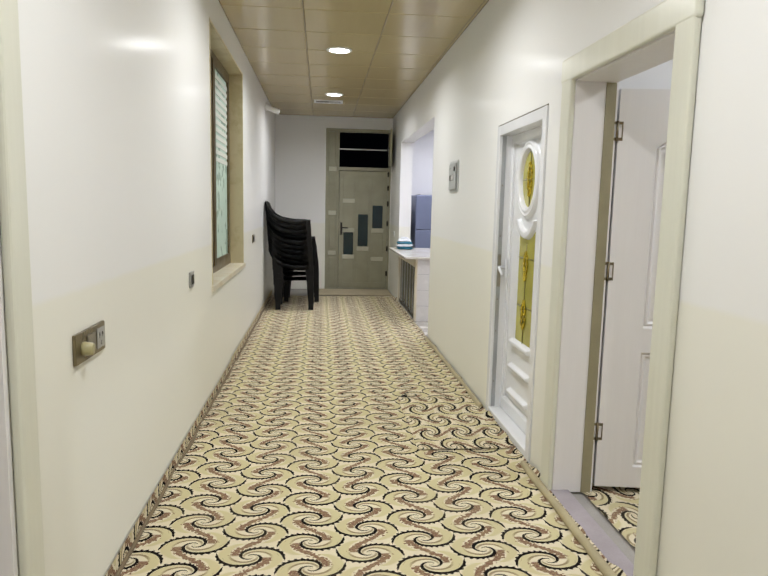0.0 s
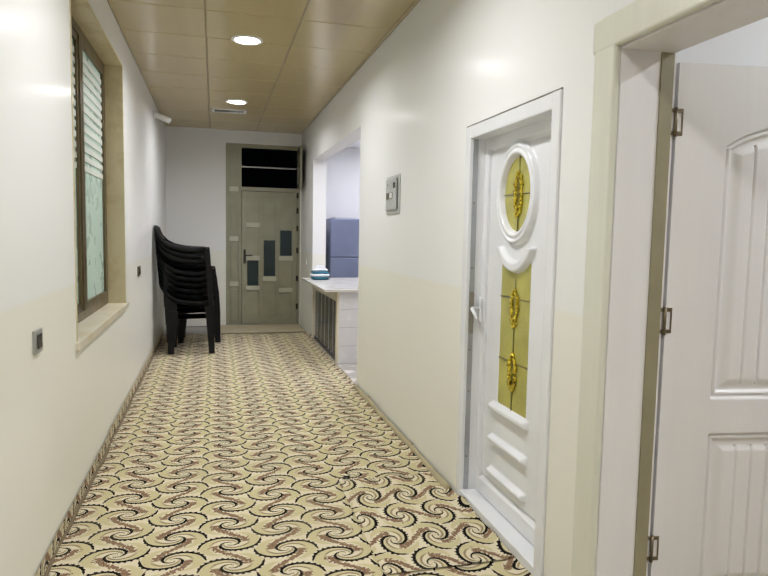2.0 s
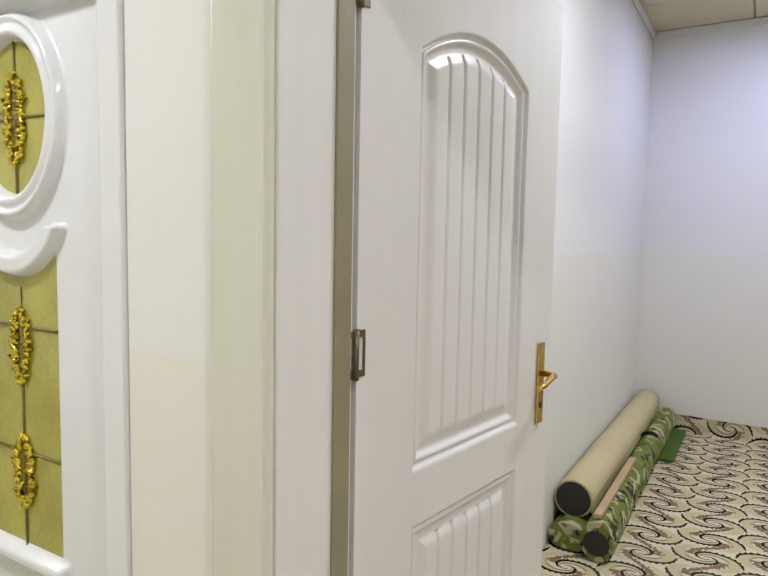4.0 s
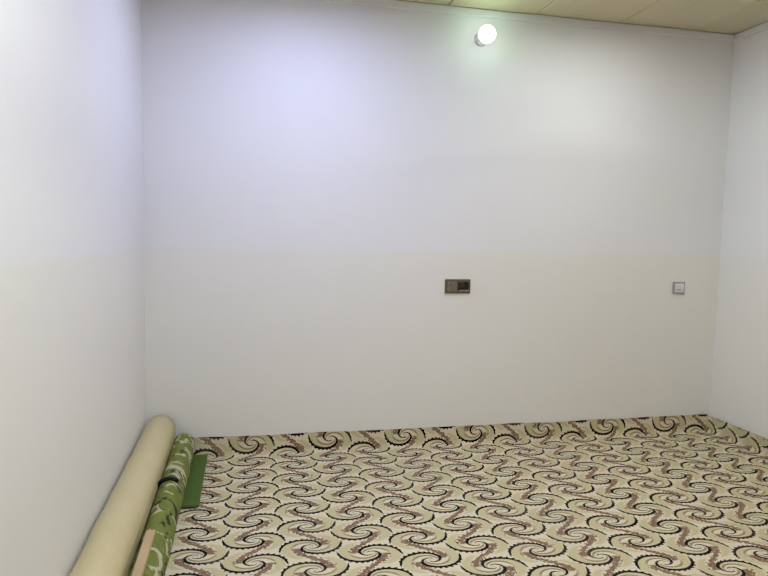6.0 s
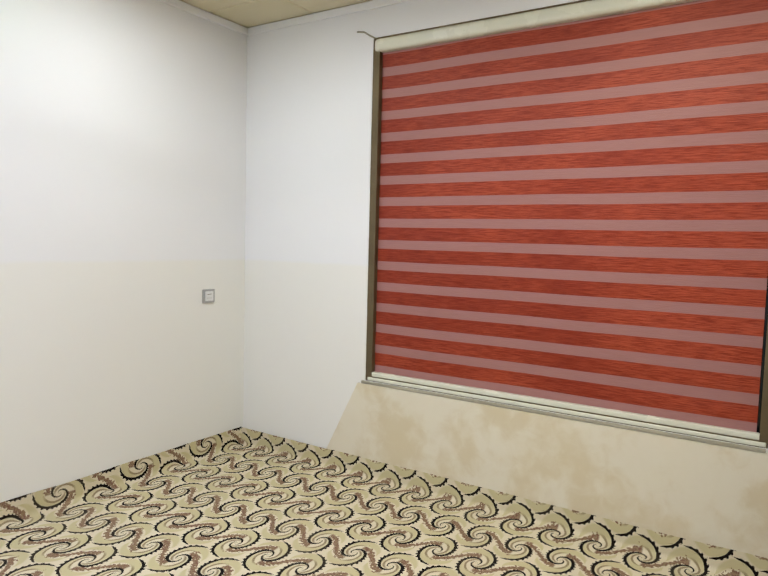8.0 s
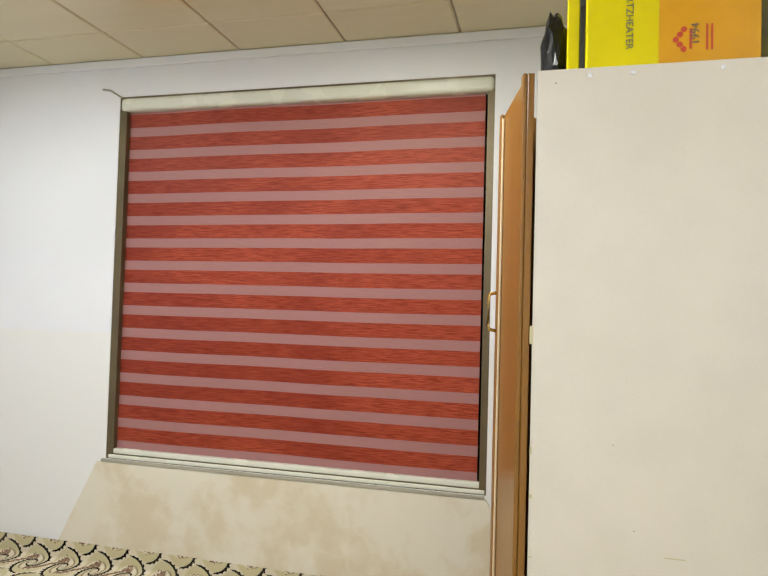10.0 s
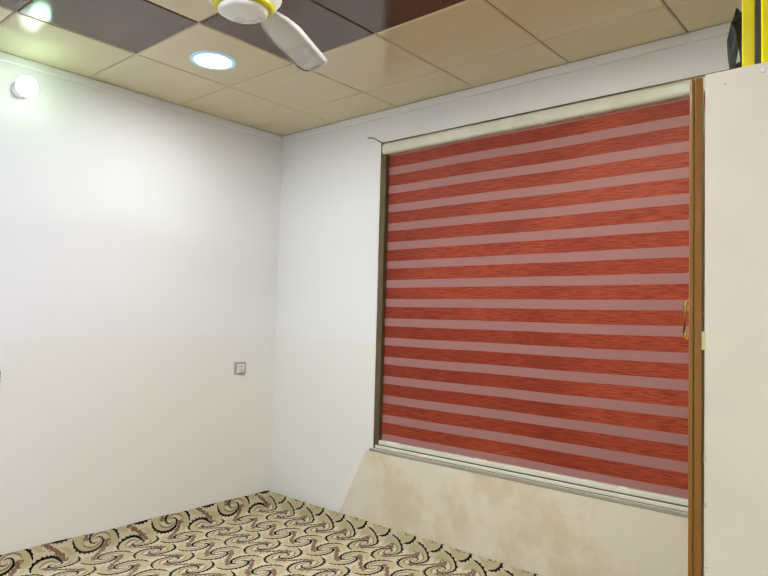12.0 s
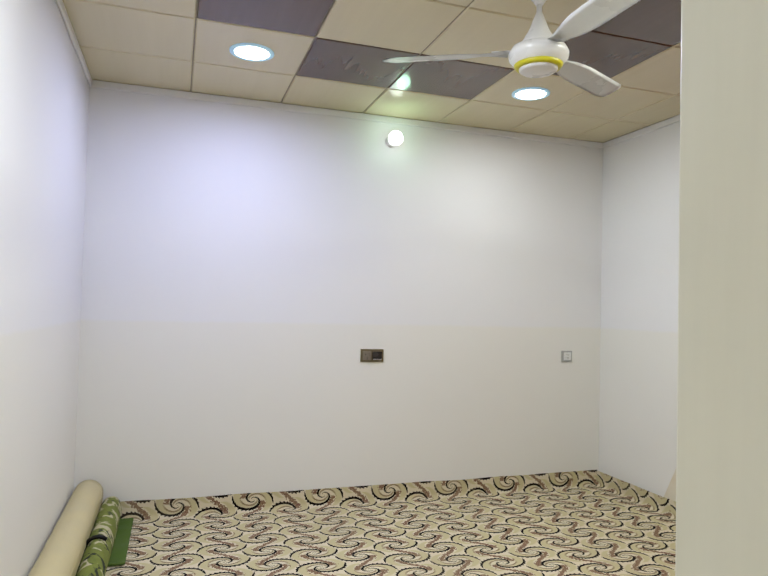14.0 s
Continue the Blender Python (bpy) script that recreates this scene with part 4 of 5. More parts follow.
# ---- stacked chairs ----
def build_chair():
    """A moulded armchair that faces +x."""
    c = thing("plastic_chair", "black moulded plastic armchair in a stack by the wall", "chair", group="stacked chairs")
    us, vs = steps(-0.22, 0.23, 10), steps(-0.23, 0.23, 10)
    dep = lambda x, y: 0.42 - 0.03 * math.cos(y / 0.23 * 1.5) * (1 - 0.2 * x) + 0.02 * (x + 0.22) - 0.05 * max(0, x - 0.17) * 8 * 0.3
    bm = relief(bmesh.new(), lambda x, y, d: (x, y, d), us, vs, dep)
    bmesh.ops.solidify(bm, geom=list(bm.faces), thickness=0.012)
    part("seat", bm, M_BLACK, c)
    us, vs = steps(-0.24, 0.24, 12), steps(0.42, 0.90, 12)
    bow = lambda y, z: -0.19 - (z - 0.42) * 0.24 - 0.045 * math.cos(y / 0.24 * 1.5) - 0.03 * step01(0.72, 0.88, z)
    bm = relief(bmesh.new(), lambda y, z, d: (d, y, z - 0.03 * (y / 0.24) ** 2 * step01(0.6, 0.86, z)), us, vs, bow, lambda y, z: 0.5 < z < 0.76 and abs(y) < 0.2 and int((y + 0.2) / 0.033) % 3 == 2)
    bmesh.ops.solidify(bm, geom=list(bm.faces), thickness=0.014)
    part("backrest", bm, M_BLACK, c)
    for s in (-1, 1):
        # the arm sweeps down from the back and runs level to the front
        bm = bmesh.new()
        pts = [(-0.37, 0.20, 0.90), (-0.345, 0.225, 0.845), (-0.30, 0.25, 0.775), (-0.24, 0.265, 0.715), (-0.16, 0.272, 0.675), (-0.05, 0.275, 0.652), (0.08, 0.272, 0.642), (0.20, 0.262, 0.640)]
        rows = [[bm.verts.new((x, s * (y + e), z - abs(e) * 0.35)) for e in (-0.03, 0, 0.03)] + [bm.verts.new((x, s * (y + 0.028), z - 0.062))] for x, y, z in pts]
        for r0, r1 in zip(rows, rows[1:]):
            for k in range(3):
                bm.faces.new((r0[k], r0[k + 1], r1[k + 1], r1[k])).smooth = True
        bmesh.ops.solidify(bm, geom=list(bm.faces), thickness=0.008)
        part("armrest", bm, M_BLACK, c)
        for x0, x1, zt in ((0.20, 0.235, 0.635), (-0.20, -0.235, 0.45)):
            bm = bmesh.new()
            a = 0.05
            for z, w, xx in ((0.0, 0.036, x1), (0.03, 0.034, x1), (zt * 0.6, 0.046, x1 * 0.65 + x0 * 0.35), (zt, 0.055, x0)):
                for dx, dy in ((-w, -w), (w, -w), (w, w), (-w, w)):
                    bm.verts.new((xx + dx, s * 0.248 + dy * 0.75, z))
            bm.verts.ensure_lookup_table()
            for k in range(3):
                for q in range(4):
                    bm.faces.new([bm.verts[k * 4 + q], bm.verts[k * 4 + (q + 1) % 4], bm.verts[k * 4 + 4 + (q + 1) % 4], bm.verts[k * 4 + 4 + q]])
            bm.faces.new([bm.verts[q] for q in (3, 2, 1, 0)])
            bm.faces.new([bm.verts[12 + q] for q in range(4)])
            part("leg", bm, M_BLACK, c)
    return c


chair = build_chair()
chair.matrix_basis = pose(-0.545, 9.66, 0, 0, 0, 0)
for k in range(1, 10):
    copy_thing(chair, pose(-0.545 - 0.005 * k, 9.66 + 0.002 * (k % 3), 0.071 * k, 0, 0, 0.6 * math.sin(k * 2.1)))
for k in range(6):
    copy_thing(chair, pose(-0.47 - 0.010 * k, 10.42, 0.071 * k, 0, 0, 1.0 * math.sin(k * 1.7)))

# ---- kitchen counter and what stands by it ----
t = thing("kitchen_counter", "white stone counter with dark glass fronts in the opening", "counter")
part("top", box(bmesh.new(), 0.905, 1.75, 8.46, 10.385, 0.823, 0.852, 0.004), M_COUNTER, t)
ends = part("end_panel", box(bmesh.new(), 1.085, 1.72, 8.52, 8.56, 0.0, 0.822, 0.003), surface("white_wall_tile", (0.74, 0.72, 0.70), 0.25, vary=0.03), t)
for z in (0.2, 0.41, 0.62):
    part("joint", box(bmesh.new(), 1.088, 1.715, 8.517, 8.5195, z, z + 0.004), M_SILVER, ends)
part("post", box(bmesh.new(), 1.06, 1.085, 8.515, 8.60, 0.0, 0.822, 0.003), M_MARBLE, t)
part("apron", box(bmesh.new(), 1.07, 1.085, 8.60, 10.385, 0.70, 0.822, 0.003), M_MARBLE, t)
part("back_panel", box(bmesh.new(), 1.06, 1.085, 10.30, 10.385, 0.0, 0.70, 0.003), M_MARBLE, t)
part("plinth", box(bmesh.new(), 1.075, 1.085, 8.60, 10.30, 0.0, 0.05, 0.002), M_PLATEDARK, t)
for k in range(6):
    y = 8.60 + 0.283 * k
    g = part("glass_door", box(bmesh.new(), 1.088, 1.10, y + 0.006, y + 0.274, 0.052, 0.698, 0.003), M_NIGHT, t, "dark glass cabinet door")
    part("chrome_edge", box(bmesh.new(), 1.078, 1.0875, y - 0.004, y + 0.006, 0.052, 0.698, 0.001), M_SILVER, g)

t = thing("folded_cloth", "folded teal and white cloth on the counter", "cloth", Matrix.Translation((1.10, 10.0, 0.853)))
M_CLOTH1, M_CLOTH2 = surface("teal_cloth", (0.03, 0.15, 0.22), 0.9), surface("white_cloth", (0.72, 0.74, 0.76), 0.9)
for k, (z, w, m) in enumerate(((0.0, 0.12, M_CLOTH1), (0.04, 0.125, M_CLOTH2), (0.075, 0.115, M_CLOTH1), (0.11, 0.10, M_CLOTH2), (0.14, 0.06, M_CLOTH2))):
    bm = bmesh.new()
    us, vs = steps(-1, 1, 14), steps(-1, 1, 14)
    for sgn in (1, -1):
        relief(bm, lambda u, v, d: (u * w, v * w * 0.9, z + 0.022 + d), us, vs, lambda u, v: sgn * 0.024 * math.sqrt(max(0, (1 - u ** 4) * (1 - v ** 4))) + 0.012 * noise.noise(Vector((u * 2 + k, v * 2, k))))
    part("fold", bm, m, t)

t = thing("refrigerator", "tall blue-grey refrigerator in the kitchen", "refrigerator")
part("body", box(bmesh.new(), 1.38, 2.03, 10.83, 11.5, 0.03, 1.70, 0.012, 3), M_FRIDGE, t)
part("door", box(bmesh.new(), 1.382, 2.028, 10.79, 10.828, 0.05, 1.12, 0.012, 3), M_FRIDGE, t)
part("freezer_door", box(bmesh.new(), 1.382, 2.028, 10.79, 10.828, 1.13, 1.695, 0.012, 3), M_FRIDGE, t)
pp = mesh_object("paper_sheets", box(bmesh.new(), 1.45, 1.95, 10.85, 11.2, 1.702, 1.722, 0.003), surface("white_paper", (0.7, 0.69, 0.66), 0.8))
tagged(pp, "loose white papers on the refrigerator", "paper")

t = thing("ceiling_vent", "white ceiling vent with dark slats", "vent")
part("frame", grid_solid(bmesh.new(), [-0.30, -0.27, 0.10, 0.13], [9.98, 10.01, 10.19, 10.22], lambda x, y: x < -0.27 or x > 0.10 or y < 10.01 or y > 10.19, lambda x, y, d: (x, y, d), CEIL_C - 0.012, CEIL_C + 0.004), M_WHITE, t)
part("backing", box(bmesh.new(), -0.27, 0.10, 10.01, 10.19, CEIL_C - 0.002, CEIL_C + 0.003), M_PLATEDARK, t)
for k in range(14):
    x = -0.262 + k * 0.0265
    part("slat", box(bmesh.new(), x, x + 0.010, 10.012, 10.188, CEIL_C - 0.010, CEIL_C - 0.003), M_WHITE if k > 6 else M_INK, t)

# carpet offcut, edges and lint
carpet_sheet("carpet_offcut", 0.43, XR - 0.02, 4.05, 5.12, M_CARPET_O, "square carpet offcut laid over the corridor carpet", 30, 40, lambda x, y: (x, y, corridor_lay(x, y)[2] + 0.008 + 0.003 * noise.noise(Vector((x * 5, y * 5, 1)))))
bm = bmesh.new()
rnd = random.Random(4)
for k in range(9):
    a = rnd.random() * 6.3
    tube(bm, [(0.49 + 0.01 * math.cos(a), 5.15 + 0.01 * math.sin(a), 0.010), (0.49 + 0.02 * math.cos(a + 1), 5.15 + 0.012 * math.sin(a + 1), 0.013 + 0.006 * rnd.random()), (0.49 + 0.024 * math.cos(a + 2), 5.15 + 0.016 * math.sin(a + 2), 0.010)], 0.0035, 6)
tagged(mesh_object("lint", bm, M_PLATEDARK), "dark tuft of lint on the carpet", "lint")


def edge_strip(x, y0, y1, r, name, label, seed, m):
    """Turned-up carpet edge along a wall, or a dark strip for the shadow gap there."""
    n = int((y1 - y0) / 0.07)
    pts, rad = [], []
    for k in range(n + 1):
        y = y0 + (y1 - y0) * k / n
        w = noise.noise(Vector((y * 2.5, seed, 0)))
        pts.append((x + 0.010 * w * (1 if x < 0 else -1), y, 0.012 + 0.014 * max(0, noise.noise(Vector((y * 3.3, seed, 5))))))
        rad.append(r * (1 + 0.5 * w))
    ob = mesh_object(name, tube(bmesh.new(), pts, rad, 8), m)
    tagged(ob, label, "carpet edge")


M_EDGE = surface("beige_binding", (0.42, 0.36, 0.22), 0.9, bump=0.4)
edge_strip(XR - 0.028, 4.85, 7.4, 0.018, "carpet_edge", "beige bunched carpet edge along the corridor wall", 2.0, M_EDGE)
edge_strip(XR - 0.05, 2.3, 3.80, 0.022, "carpet_edge", "beige carpet edge before the bedroom threshold", 6.0, M_EDGE)
# left wall: a brown strip stands in for the shadow gap beside the carpet
edge_strip(XL + 0.016, 2.2, 10.6, 0.009, "carpet_edge", "brown strip in place of the shadow gap along the corridor wall", 9.0, surface("gap_shade_brown", (0.19, 0.145, 0.085), 0.9))

# ---- bedroom window, blind and stone ----
t = thing("window_2", "large bronze window frame behind a striped blind", "window", kind="structure")
BX0, BX1, BZ0, BZ1 = 2.092, 4.215, 0.478, 2.53
part("window_frame", grid_solid(bmesh.new(), [BX0, BX0 + 0.035, BX1 - 0.045, BX1], [BZ0, BZ0 + 0.03, BZ1 - 0.02, BZ1], lambda x, z: x < BX0 + 0.035 or x > BX1 - 0.045 or z < BZ0 + 0.03 or z > BZ1 - 0.02, lambda x, z, d: (x, d, z), YW - 0.12, YW - 0.004), M_BRONZE, t)
part("pane", box(bmesh.new(), BX0 + 0.03, BX1 - 0.04, YW - 0.11, YW - 0.10, BZ0 + 0.02, BZ1 - 0.01), M_NIGHT, t)

t = thing("roller_blind", "red striped zebra roller blind, pulled down, over the window", "blind", Matrix.Translation((0, YW - 0.035, 0)))
part("head_rail", box(bmesh.new(), BX0 + 0.004, BX1 - 0.008, -0.03, 0.045, 2.447, 2.522, 0.022, 5), M_RAIL, t, "cream head rail")
us, vs = steps(2.140, 4.172, 60), steps(0.52, 2.46, 60)
bm = relief(bmesh.new(), lambda x, z, d: (x, d, z), us, vs, lambda x, z: 0.014 * noise.noise(Vector((x * 1.3 + z * 0.5, 0, z * 0.7))) + 0.0025 * noise.noise(Vector((x * 0.7, 4, z * 8))))
part("cloth", bm, M_BLIND, t)
part("bottom_rail", box(bmesh.new(), 2.104, 4.195, -0.006, 0.030, 0.506, 0.534, 0.006, 3), M_RAIL, t)
part("lower_rail", box(bmesh.new(), 2.100, 4.200, -0.006, 0.036, 0.481, 0.502, 0.005, 3), M_RAIL, t)
bm = bmesh.new()
for k in range(60):
    tube(bm, [(2.115, 0.015, 2.45 - k * 0.028), (2.115, 0.015, 2.43 - k * 0.028)], 0.0026, 6)
part("bead_chain", bm, M_RAIL, t)
part("chain_weight", tube(bmesh.new(), [(2.115, 0.016, 0.80), (2.115, 0.016, 0.74)], [0.008, 0.006], 10), M_UPVC, t)

tagged(mesh_object("loose_wire", tube(bmesh.new(), [(4.20, YW + 0.003, 2.525), (4.235, YW + 0.008, 2.545), (4.275, YW + 0.012, 2.57), (4.325, YW + 0.01, 2.578)], 0.005, 8), M_MORTAR), "short loose grey wire end by the blind", "wire")
tagged(mesh_object("mortar_strip", box(bmesh.new(), 2.10, 4.235, YW + 0.0005, YW + 0.016, 0.460, 0.477, 0.003), M_MORTAR), "rough grey mortar joint under the window", "trim", kind="structure")
bm = bmesh.new()
for d in (0.0005, 0.018):
    for x, z in ((1.775, -0.11), (4.545, -0.11), (4.26, 0.459), (2.09, 0.459)):
        bm.verts.new((x, YW + d, z))
bm.verts.ensure_lookup_table()
for q in ((4, 5, 6, 7), (3, 2, 1, 0), (0, 1, 5, 4), (1, 2, 6, 5), (2, 3, 7, 6), (3, 0, 4, 7)):
    bm.faces.new([bm.verts[k] for k in q])
bmesh.ops.recalc_face_normals(bm, faces=bm.faces)
tagged(mesh_object("stone_slab", bm, M_MARBLE), "cream marble slab on the wall under the window", "wall panel", kind="structure")

for nm, a in (("cornice", (XF - 0.018, XF - 0.001, YW, YL, CEIL_R - 0.05, CEIL_R - 0.002)), ("cornice", (XRI + 0.02, XF - 0.018, YW + 0.001, YW + 0.018, CEIL_R - 0.05, CEIL_R - 0.002)), ("cornice", (XRI + 0.02, XF - 0.018, YL - 0.018, YL - 0.001, CEIL_R - 0.05, CEIL_R - 0.002))):
    tagged(mesh_object(nm, box(bmesh.new(), *a, 0.007, 3), M_ROOM), "thin white plaster cornice", "trim", kind="structure")

# ---- wardrobe and the things on it ----
WX0, WX1, WYA, WYB, WH, FOOT = 1.250, 1.870, -0.40, 0.848, 2.04, -0.1136
t = thing("wardrobe", "pale laminate wardrobe with honey wood doors ajar", "wardrobe")
part("side_panel", box(bmesh.new(), WX0, WX1, WYB - 0.02, WYB, FOOT, WH, 0.0015), M_WARDSIDE, t, "scuffed pale laminate side")
part("side_panel", box(bmesh.new(), WX0, WX1, WYA, WYA + 0.02, FOOT, WH, 0.0015), M_WARDSIDE, t)
part("top", box(bmesh.new(), WX0, WX1 - 0.002, WYA + 0.02, WYB - 0.02, WH - 0.022, WH - 0.002, 0.0015), M_WARDSIDE, t)
part("base", box(bmesh.new(), WX0, WX1 - 0.03, WYA + 0.02, WYB - 0.02, FOOT, 0.0, 0.0015), M_WARDDOOR, t)
part("back", box(bmesh.new(), WX0, WX0 + 0.01, WYA + 0.02, WYB - 0.02, 0.0, WH - 0.022), M_WARDSIDE, t)
for y in (0.43, 0.02):
    part("divider", box(bmesh.new(), WX0 + 0.011, WX1 - 0.012, y - 0.01, y + 0.01, 0.0, WH - 0.022, 0.001), M_WARDSIDE, t)
for z in (2.022, 2.018, 2.024, 2.02):
    k = int(round(z * 1000)) % 7
    part("screw_cap", lathe(bmesh.new(), [(0.007, WYB), (0.006, WYB + 0.0015), (0.003, WYB + 0.002)], (WX1 - 0.03 - 0.11 * k, 0, WH - 0.02), 14, "y"), M_WHITE, t)
rnd = random.Random(11)
for x, z, w, hgt in ((1.872, 1.28, 0.010, 0.05), (1.868, 0.98, 0.006, 0.02), (1.866, 0.86, 0.008, 0.012), (1.655, 1.02, 0.003, 0.003), (1.60, 0.80, 0.004, 0.003), (1.865, 0.70, 0.012, 0.004), (1.50, 0.74, 0.05, 0.003), (1.82, 2.0, 0.005, 0.004)):
    part("scuff", box(bmesh.new(), x - w / 2, x + w / 2, WYB + 0.0002, WYB + 0.0008, z, z + hgt), M_MORTAR if w < 0.006 else M_ROLL, t)
for y, ang in ((WYB - 0.004, 13.0), (0.426, 12.0), (0.014, 0.0)):
    hinge = pose(WX1 + 0.006, y, 0, 0, 0, -90 + ang)
    d = part("door", box(bmesh.new(), 0.0, 0.408, 0.001, 0.021, -0.05, WH - 0.004, 0.003), M_WARDDOOR, t, "honey wood door ajar" if ang else "closed honey wood door")
    d.matrix_basis = hinge
    for a, b in ((0.0, 0.030), (0.378, 0.408)):
        part("moulding", box(bmesh.new(), a, b, 0.0215, 0.034, -0.05, WH - 0.004, 0.005, 3), M_WARDDOOR, d)
    part("bead", box(bmesh.new(), 0.033, 0.043, 0.0215, 0.030, -0.04, WH - 0.02, 0.004, 3), M_WARDEDGE, d, "pale bead")
    part("bead", box(bmesh.new(), 0.365, 0.375, 0.0215, 0.030, -0.04, WH - 0.02, 0.004, 3), M_WARDEDGE, d, "pale bead")
    part("edge_band", box(bmesh.new(), 0.4085, 0.4105, 0.002, 0.020, -0.048, WH - 0.006), M_WARDEDGE, d, "pale edge band")
    part("handle", tube(bmesh.new(), [(0.39, 0.03, 1.30), (0.39, 0.055, 1.305), (0.39, 0.060, 1.32), (0.39, 0.060, 1.41), (0.39, 0.055, 1.425), (0.39, 0.03, 1.43)], 0.006), M_BRASS, d, "yellow brass pull handle")


def lettering(text, size, m, material, parent):
    cu = bpy.data.curves.new("lettering", "FONT")
    cu.body, cu.size, cu.extrude = text, size, 0.0006
    ob = bpy.data.objects.new("lettering", cu)
    scene.collection.objects.link(ob)
    me = bpy.data.meshes.new_from_object(ob.evaluated_get(bpy.context.evaluated_depsgraph_get()))
    bpy.data.objects.remove(ob)
    me.materials.clear()
    me.materials.append(material)
    ob = new("lettering", me)
    ob.parent = parent
    ob.matrix_basis = m
    return ob


t = thing("heater_carton", "yellow and orange glossy carton lying on the wardrobe", "box")
CB = WH
part("carton", box(bmesh.new(), 1.30, 1.742, 0.42, 0.815, CB + 0.004, CB + 0.46, 0.006), M_YBOX, t)
part("orange_panel", box(bmesh.new(), 1.303, 1.552, 0.8155, 0.8185, CB + 0.008, CB + 0.456, 0.001), M_OBOX, t, "orange printed panel")
part("black_edge", box(bmesh.new(), 1.7425, 1.757, 0.74, 0.809, CB + 0.003, CB + 0.456, 0.002), M_PLATEDARK, t)
part("side_flap", box(bmesh.new(), 1.7575, 1.79, 0.72, 0.80, CB + 0.003, CB + 0.456, 0.003), M_YBOX, t)
part("red_base", box(bmesh.new(), 1.31, 1.735, 0.43, 0.813, CB, CB + 0.004), M_RED, t)
lettering("QUARTZHEATER", 0.027, Matrix.Translation((1.636, 0.8165, CB + 0.262)) @ Matrix(((0, -1, 0, 0), (0, 0, 1, 0), (-1, 0, 0, 0), (0, 0, 0, 1))), M_INK, t)
lettering("1994", 0.030, Matrix.Translation((1.452, 0.8195, CB + 0.055)) @ Matrix(((0, 1, 0, 0), (0, 0, 1, 0), (1, 0, 0, 0), (0, 0, 0, 1))), M_INK, t)
em = part("emblem", box(bmesh.new(), 1.470, 1.476, 0.8190, 0.8200, CB + 0.045, CB + 0.10, 0.0), M_RED, t, "red printed emblem")
for k in range(5):
    part("ray", lathe(bmesh.new(), [(0.008, 0.8190), (0.008, 0.8200)], (1.490 + 0.010 * (2 - abs(k - 2)), 0, CB + 0.045 + 0.0135 * k), 10, "y"), M_RED, em)
for k in range(2):
    part("print_bar", box(bmesh.new(), 1.43 - 0.012 * k, 1.435 - 0.012 * k, 0.8190, 0.8196, CB + 0.04, CB + 0.11), M_RED, t)

t = thing("black_bag", "crumpled black plastic bag beside the carton", "bag")
bm = bmesh.new()
bmesh.ops.create_icosphere(bm, subdivisions=3, radius=1.0)
for v in bm.verts:
    k = 1 + 0.25 * noise.noise(v.co * 2.2) + 0.10 * noise.noise(v.co * 6)
    v.co = Vector((1.822 + v.co.x * 0.042 * k, 0.60 + v.co.y * 0.08 * k, max(CB, CB + 0.12 + v.co.z * 0.15 * k)))
part("bag", bm, M_BLACK, t)

# ---- ceiling fan ----
t = thing("ceiling_fan", "white three-blade ceiling fan with a yellow ring", "fan", Matrix.Translation((3.13, 1.48, 0)))
part("canopy", lathe(bmesh.new(), [(0.07, CEIL_R), (0.068, CEIL_R - 0.03), (0.045, CEIL_R - 0.07), (0.022, CEIL_R - 0.10), (0.016, CEIL_R - 0.11)]), M_WHITE, t)
part("down_rod", tube(bmesh.new(), [(0, 0, CEIL_R - 0.10), (0, 0, 2.46)], 0.012), M_WHITE, t)
part("motor_cover", lathe(bmesh.new(), [(0.014, 2.60), (0.02, 2.585), (0.045, 2.52), (0.075, 2.47), (0.078, 2.452)]), M_WHITE, t)
part("motor", lathe(bmesh.new(), [(0.07, 2.455), (0.115, 2.445), (0.128, 2.42), (0.126, 2.40), (0.10, 2.37), (0.088, 2.362), (0.086, 2.36)]), M_WHITE, t)
part("ring", lathe(bmesh.new(), [(0.100, 2.372), (0.104, 2.371), (0.094, 2.357), (0.084, 2.354), (0.080, 2.359)]), M_YELLOW, t, "yellow ring")
part("cap", lathe(bmesh.new(), [(0.083, 2.361), (0.082, 2.350), (0.070, 2.342), (0.03, 2.339), (0.005, 2.338)]), M_WHITE, t)
for ang in (60, 180, 296):
    us, vs = steps(0.13, 0.68, 14), steps(-1, 1, 6)
    wid = lambda r: 0.040 + 0.026 * step01(0.16, 0.35, r) - 0.02 * step01(0.655, 0.68, r)
    bm = relief(bmesh.new(), lambda r, w, d: (r, w * wid(r), 2.425 + d), us, vs, lambda r, w: -0.014 * w * step01(0.13, 0.25, r) + 0.004 * w * w)
    bmesh.ops.solidify(bm, geom=list(bm.faces), thickness=0.004)
    b = part("blade", bm, M_WHITE, t)
    b.matrix_basis = pose(0, 0, 0, 0, 0, ang)
    part("bracket", box(bmesh.new(), 0.09, 0.20, -0.022, 0.022, 2.430, 2.436, 0.002), M_WHITE, b)

# ---- rolls along the bedroom wall ----
def roll_mesh(bm, x0, x1, y, z, r, wob, seed):
    n = 24
    pts = [(x0 + (x1 - x0) * k / n, y + wob * noise.noise(Vector((k * 0.3, seed, 0))), z + wob * noise.noise(Vector((k * 0.3, seed, 8)))) for k in range(n + 1)]
    return tube(bm, pts, r, 28)


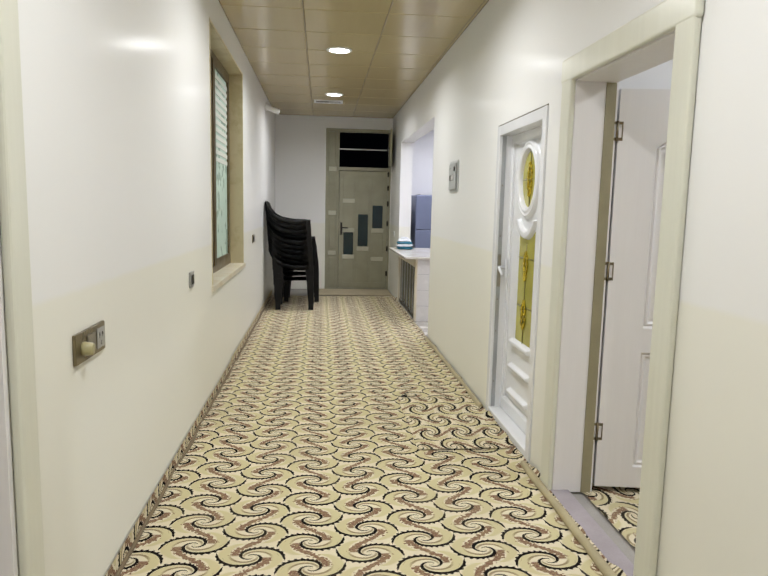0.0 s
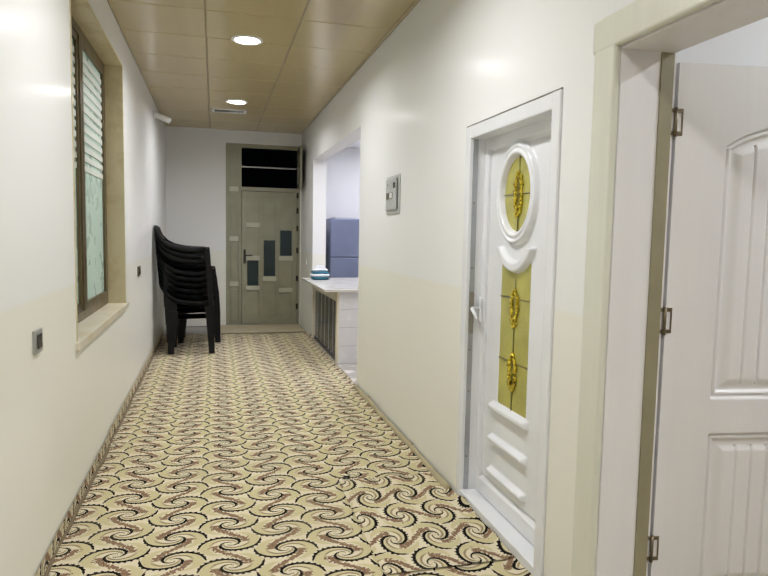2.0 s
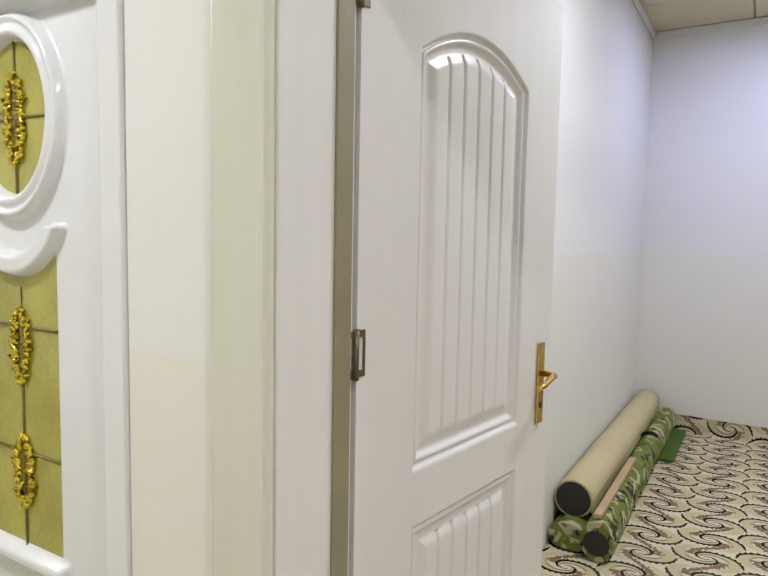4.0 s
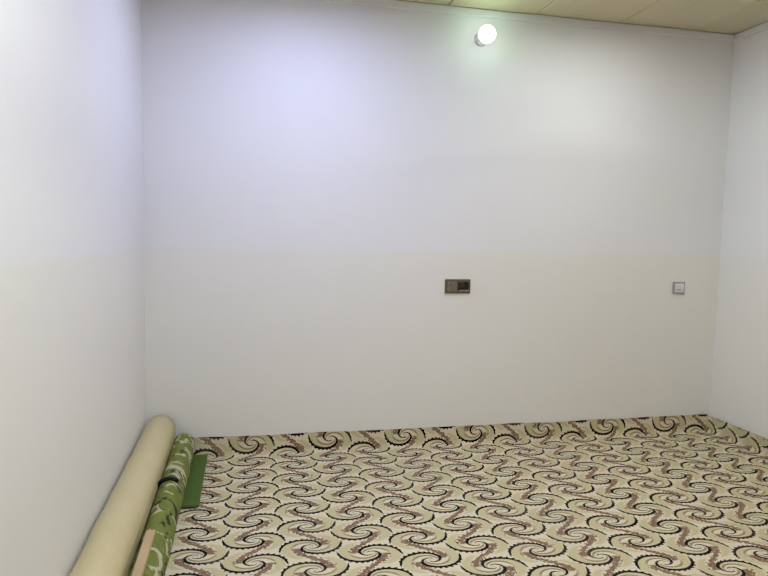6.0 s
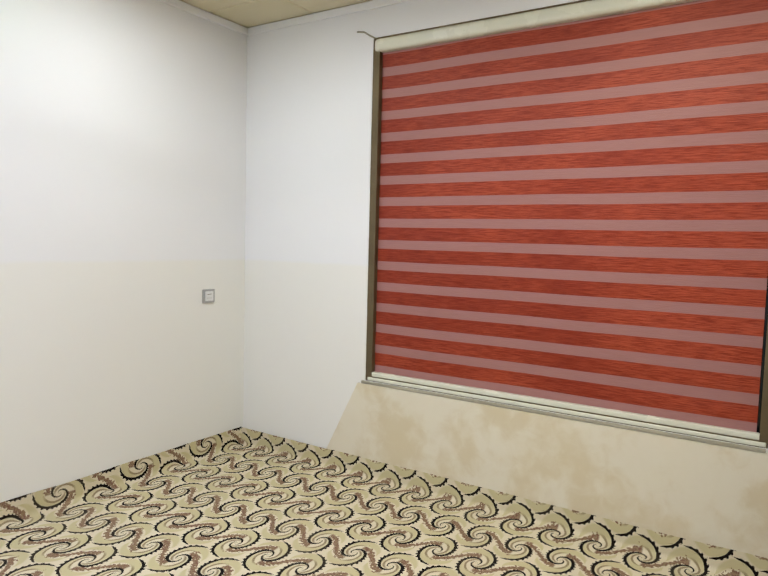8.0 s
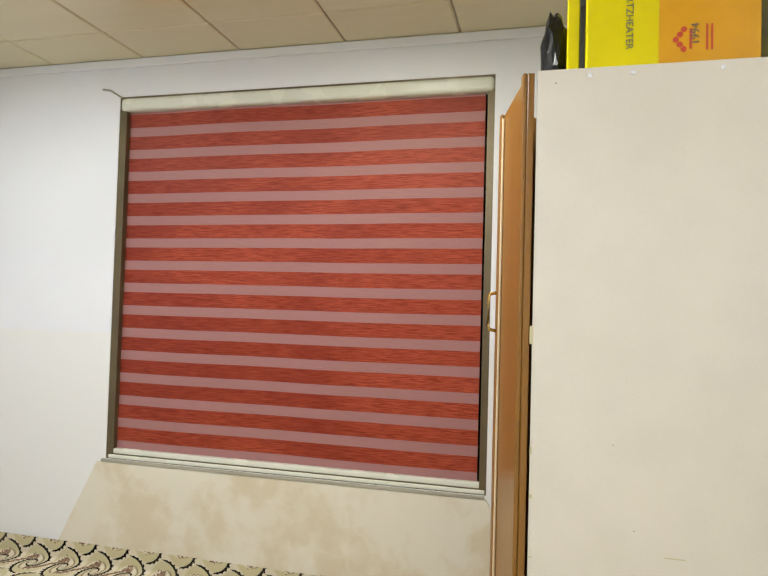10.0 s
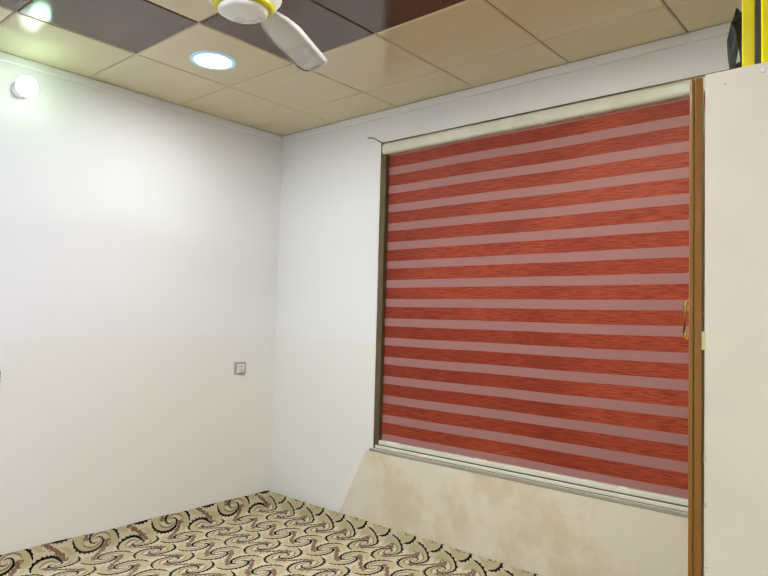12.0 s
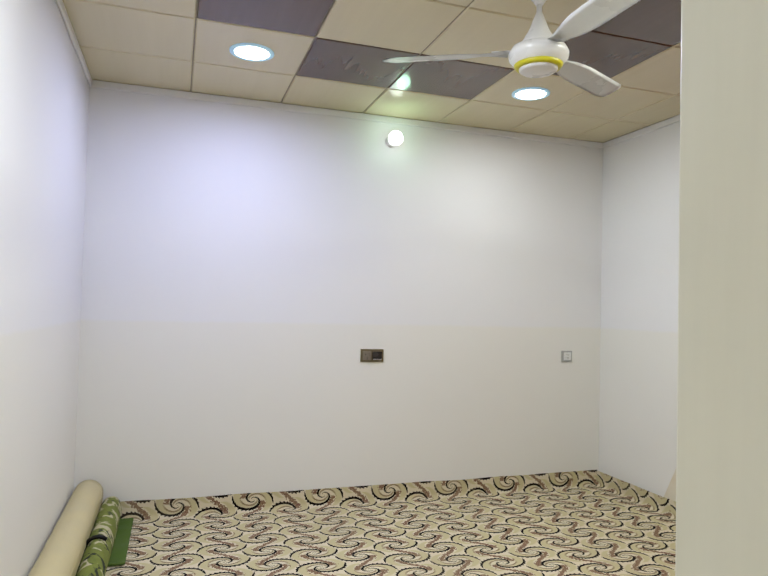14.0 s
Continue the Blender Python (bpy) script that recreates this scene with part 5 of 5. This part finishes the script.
t = thing("vinyl_roll", "cream vinyl roll leaning along the bedroom wall", "roll")
part("roll", roll_mesh(bmesh.new(), 3.20, 5.36, 3.472, 0.204, 0.088, 0.004, 1), M_ROLL, t)
# the roll is closed; a flat dark disc paints its shaded hollow
part("hollow", lathe(bmesh.new(), [(0.080, 3.1985), (0.080, 3.1965)], (0, 3.472, 0.204), 28, "x"), M_HOLESHADE, t, "flat dark disc painted as the shaded hollow end")
part("loose_edge", box(bmesh.new(), 3.20, 5.36, 3.384, 3.3875, 0.150, 0.215, 0.001), M_ROLL, t, "loose outer edge of the vinyl")


def mat_roll(x0, x1, y, z, ry, rz, seed):
    """A soft rolled mat, flattened and lumpy, with a trailing lip."""
    bm = bmesh.new()
    nx, na = 60, 26
    rings = []
    for k in range(nx + 1):
        x = x0 + (x1 - x0) * k / nx
        ring = []
        for q in range(na):
            a = 2 * math.pi * q / na
            b = 1 + 0.10 * noise.noise(Vector((x * 3.0, math.cos(a) + seed, math.sin(a)))) + 0.05 * noise.noise(Vector((x * 9, a, seed)))
            ring.append(bm.verts.new((x, y + ry * b * math.cos(a), max(0.004, z + rz * b * math.sin(a)))))
        rings.append(ring)
    for r0, r1 in zip(rings, rings[1:]):
        for q in range(na):
            bm.faces.new((r0[q], r0[(q + 1) % na], r1[(q + 1) % na], r1[q])).smooth = True
    bm.faces.new(rings[0][::-1])
    bm.faces.new(rings[-1])
    return bm


t = thing("rolled_mat", "green floral mat rolled up beside the wall", "mat")
part("roll", mat_roll(3.05, 5.33, 3.330, 0.092, 0.066, 0.092, 4), M_MAT, t)
part("roll", mat_roll(3.10, 5.35, 3.470, 0.062, 0.088, 0.060, 6), M_MAT, t)
# another dark disc in place of shade within the mat's end
part("end", lathe(bmesh.new(), [(0.056, 3.0485), (0.056, 3.0465)], (0, 3.330, 0.088), 28, "x"), M_HOLESHADE, t)
part("flap", box(bmesh.new(), 4.60, 5.37, 3.19, 3.30, 0.006, 0.022, 0.006), M_LIME, t, "lime green edging")
part("strap", tube(bmesh.new(), [(4.55, 3.330 + 0.074 * math.cos(a), 0.092 + 0.100 * math.sin(a)) for a in steps(-0.9, 2.2, 14)], 0.012, 8), M_BLACK, t, "black binding strap")
w = mesh_object("wood_batten", box(bmesh.new(), 3.08, 3.95, -0.018, 0.018, -0.010, 0.010, 0.003), surface("raw_pine", (0.50, 0.36, 0.20), 0.6))
w.matrix_basis = pose(0, 3.335, 0.200)
tagged(w, "raw pine batten lying on the rolled mat", "batten")

# ---- the bedroom laid into the house ----
BEDROOM = {"room_wall_east", "room_wall_south", "room_wall_north", "room_ceiling", "wall_bulb", "window_2", "roller_blind", "loose_wire", "mortar_strip", "stone_slab", "cornice", "wardrobe", "heater_carton", "black_bag", "ceiling_fan"}
for ob in list(scene.objects):
    if ob.parent is None and (ob.name.split(".")[0] in BEDROOM or "bedroom wall" in str(ob.get("label", "")) and ob.name.startswith("wall_plate")):
        ob.matrix_basis = ROOM @ ob.matrix_basis
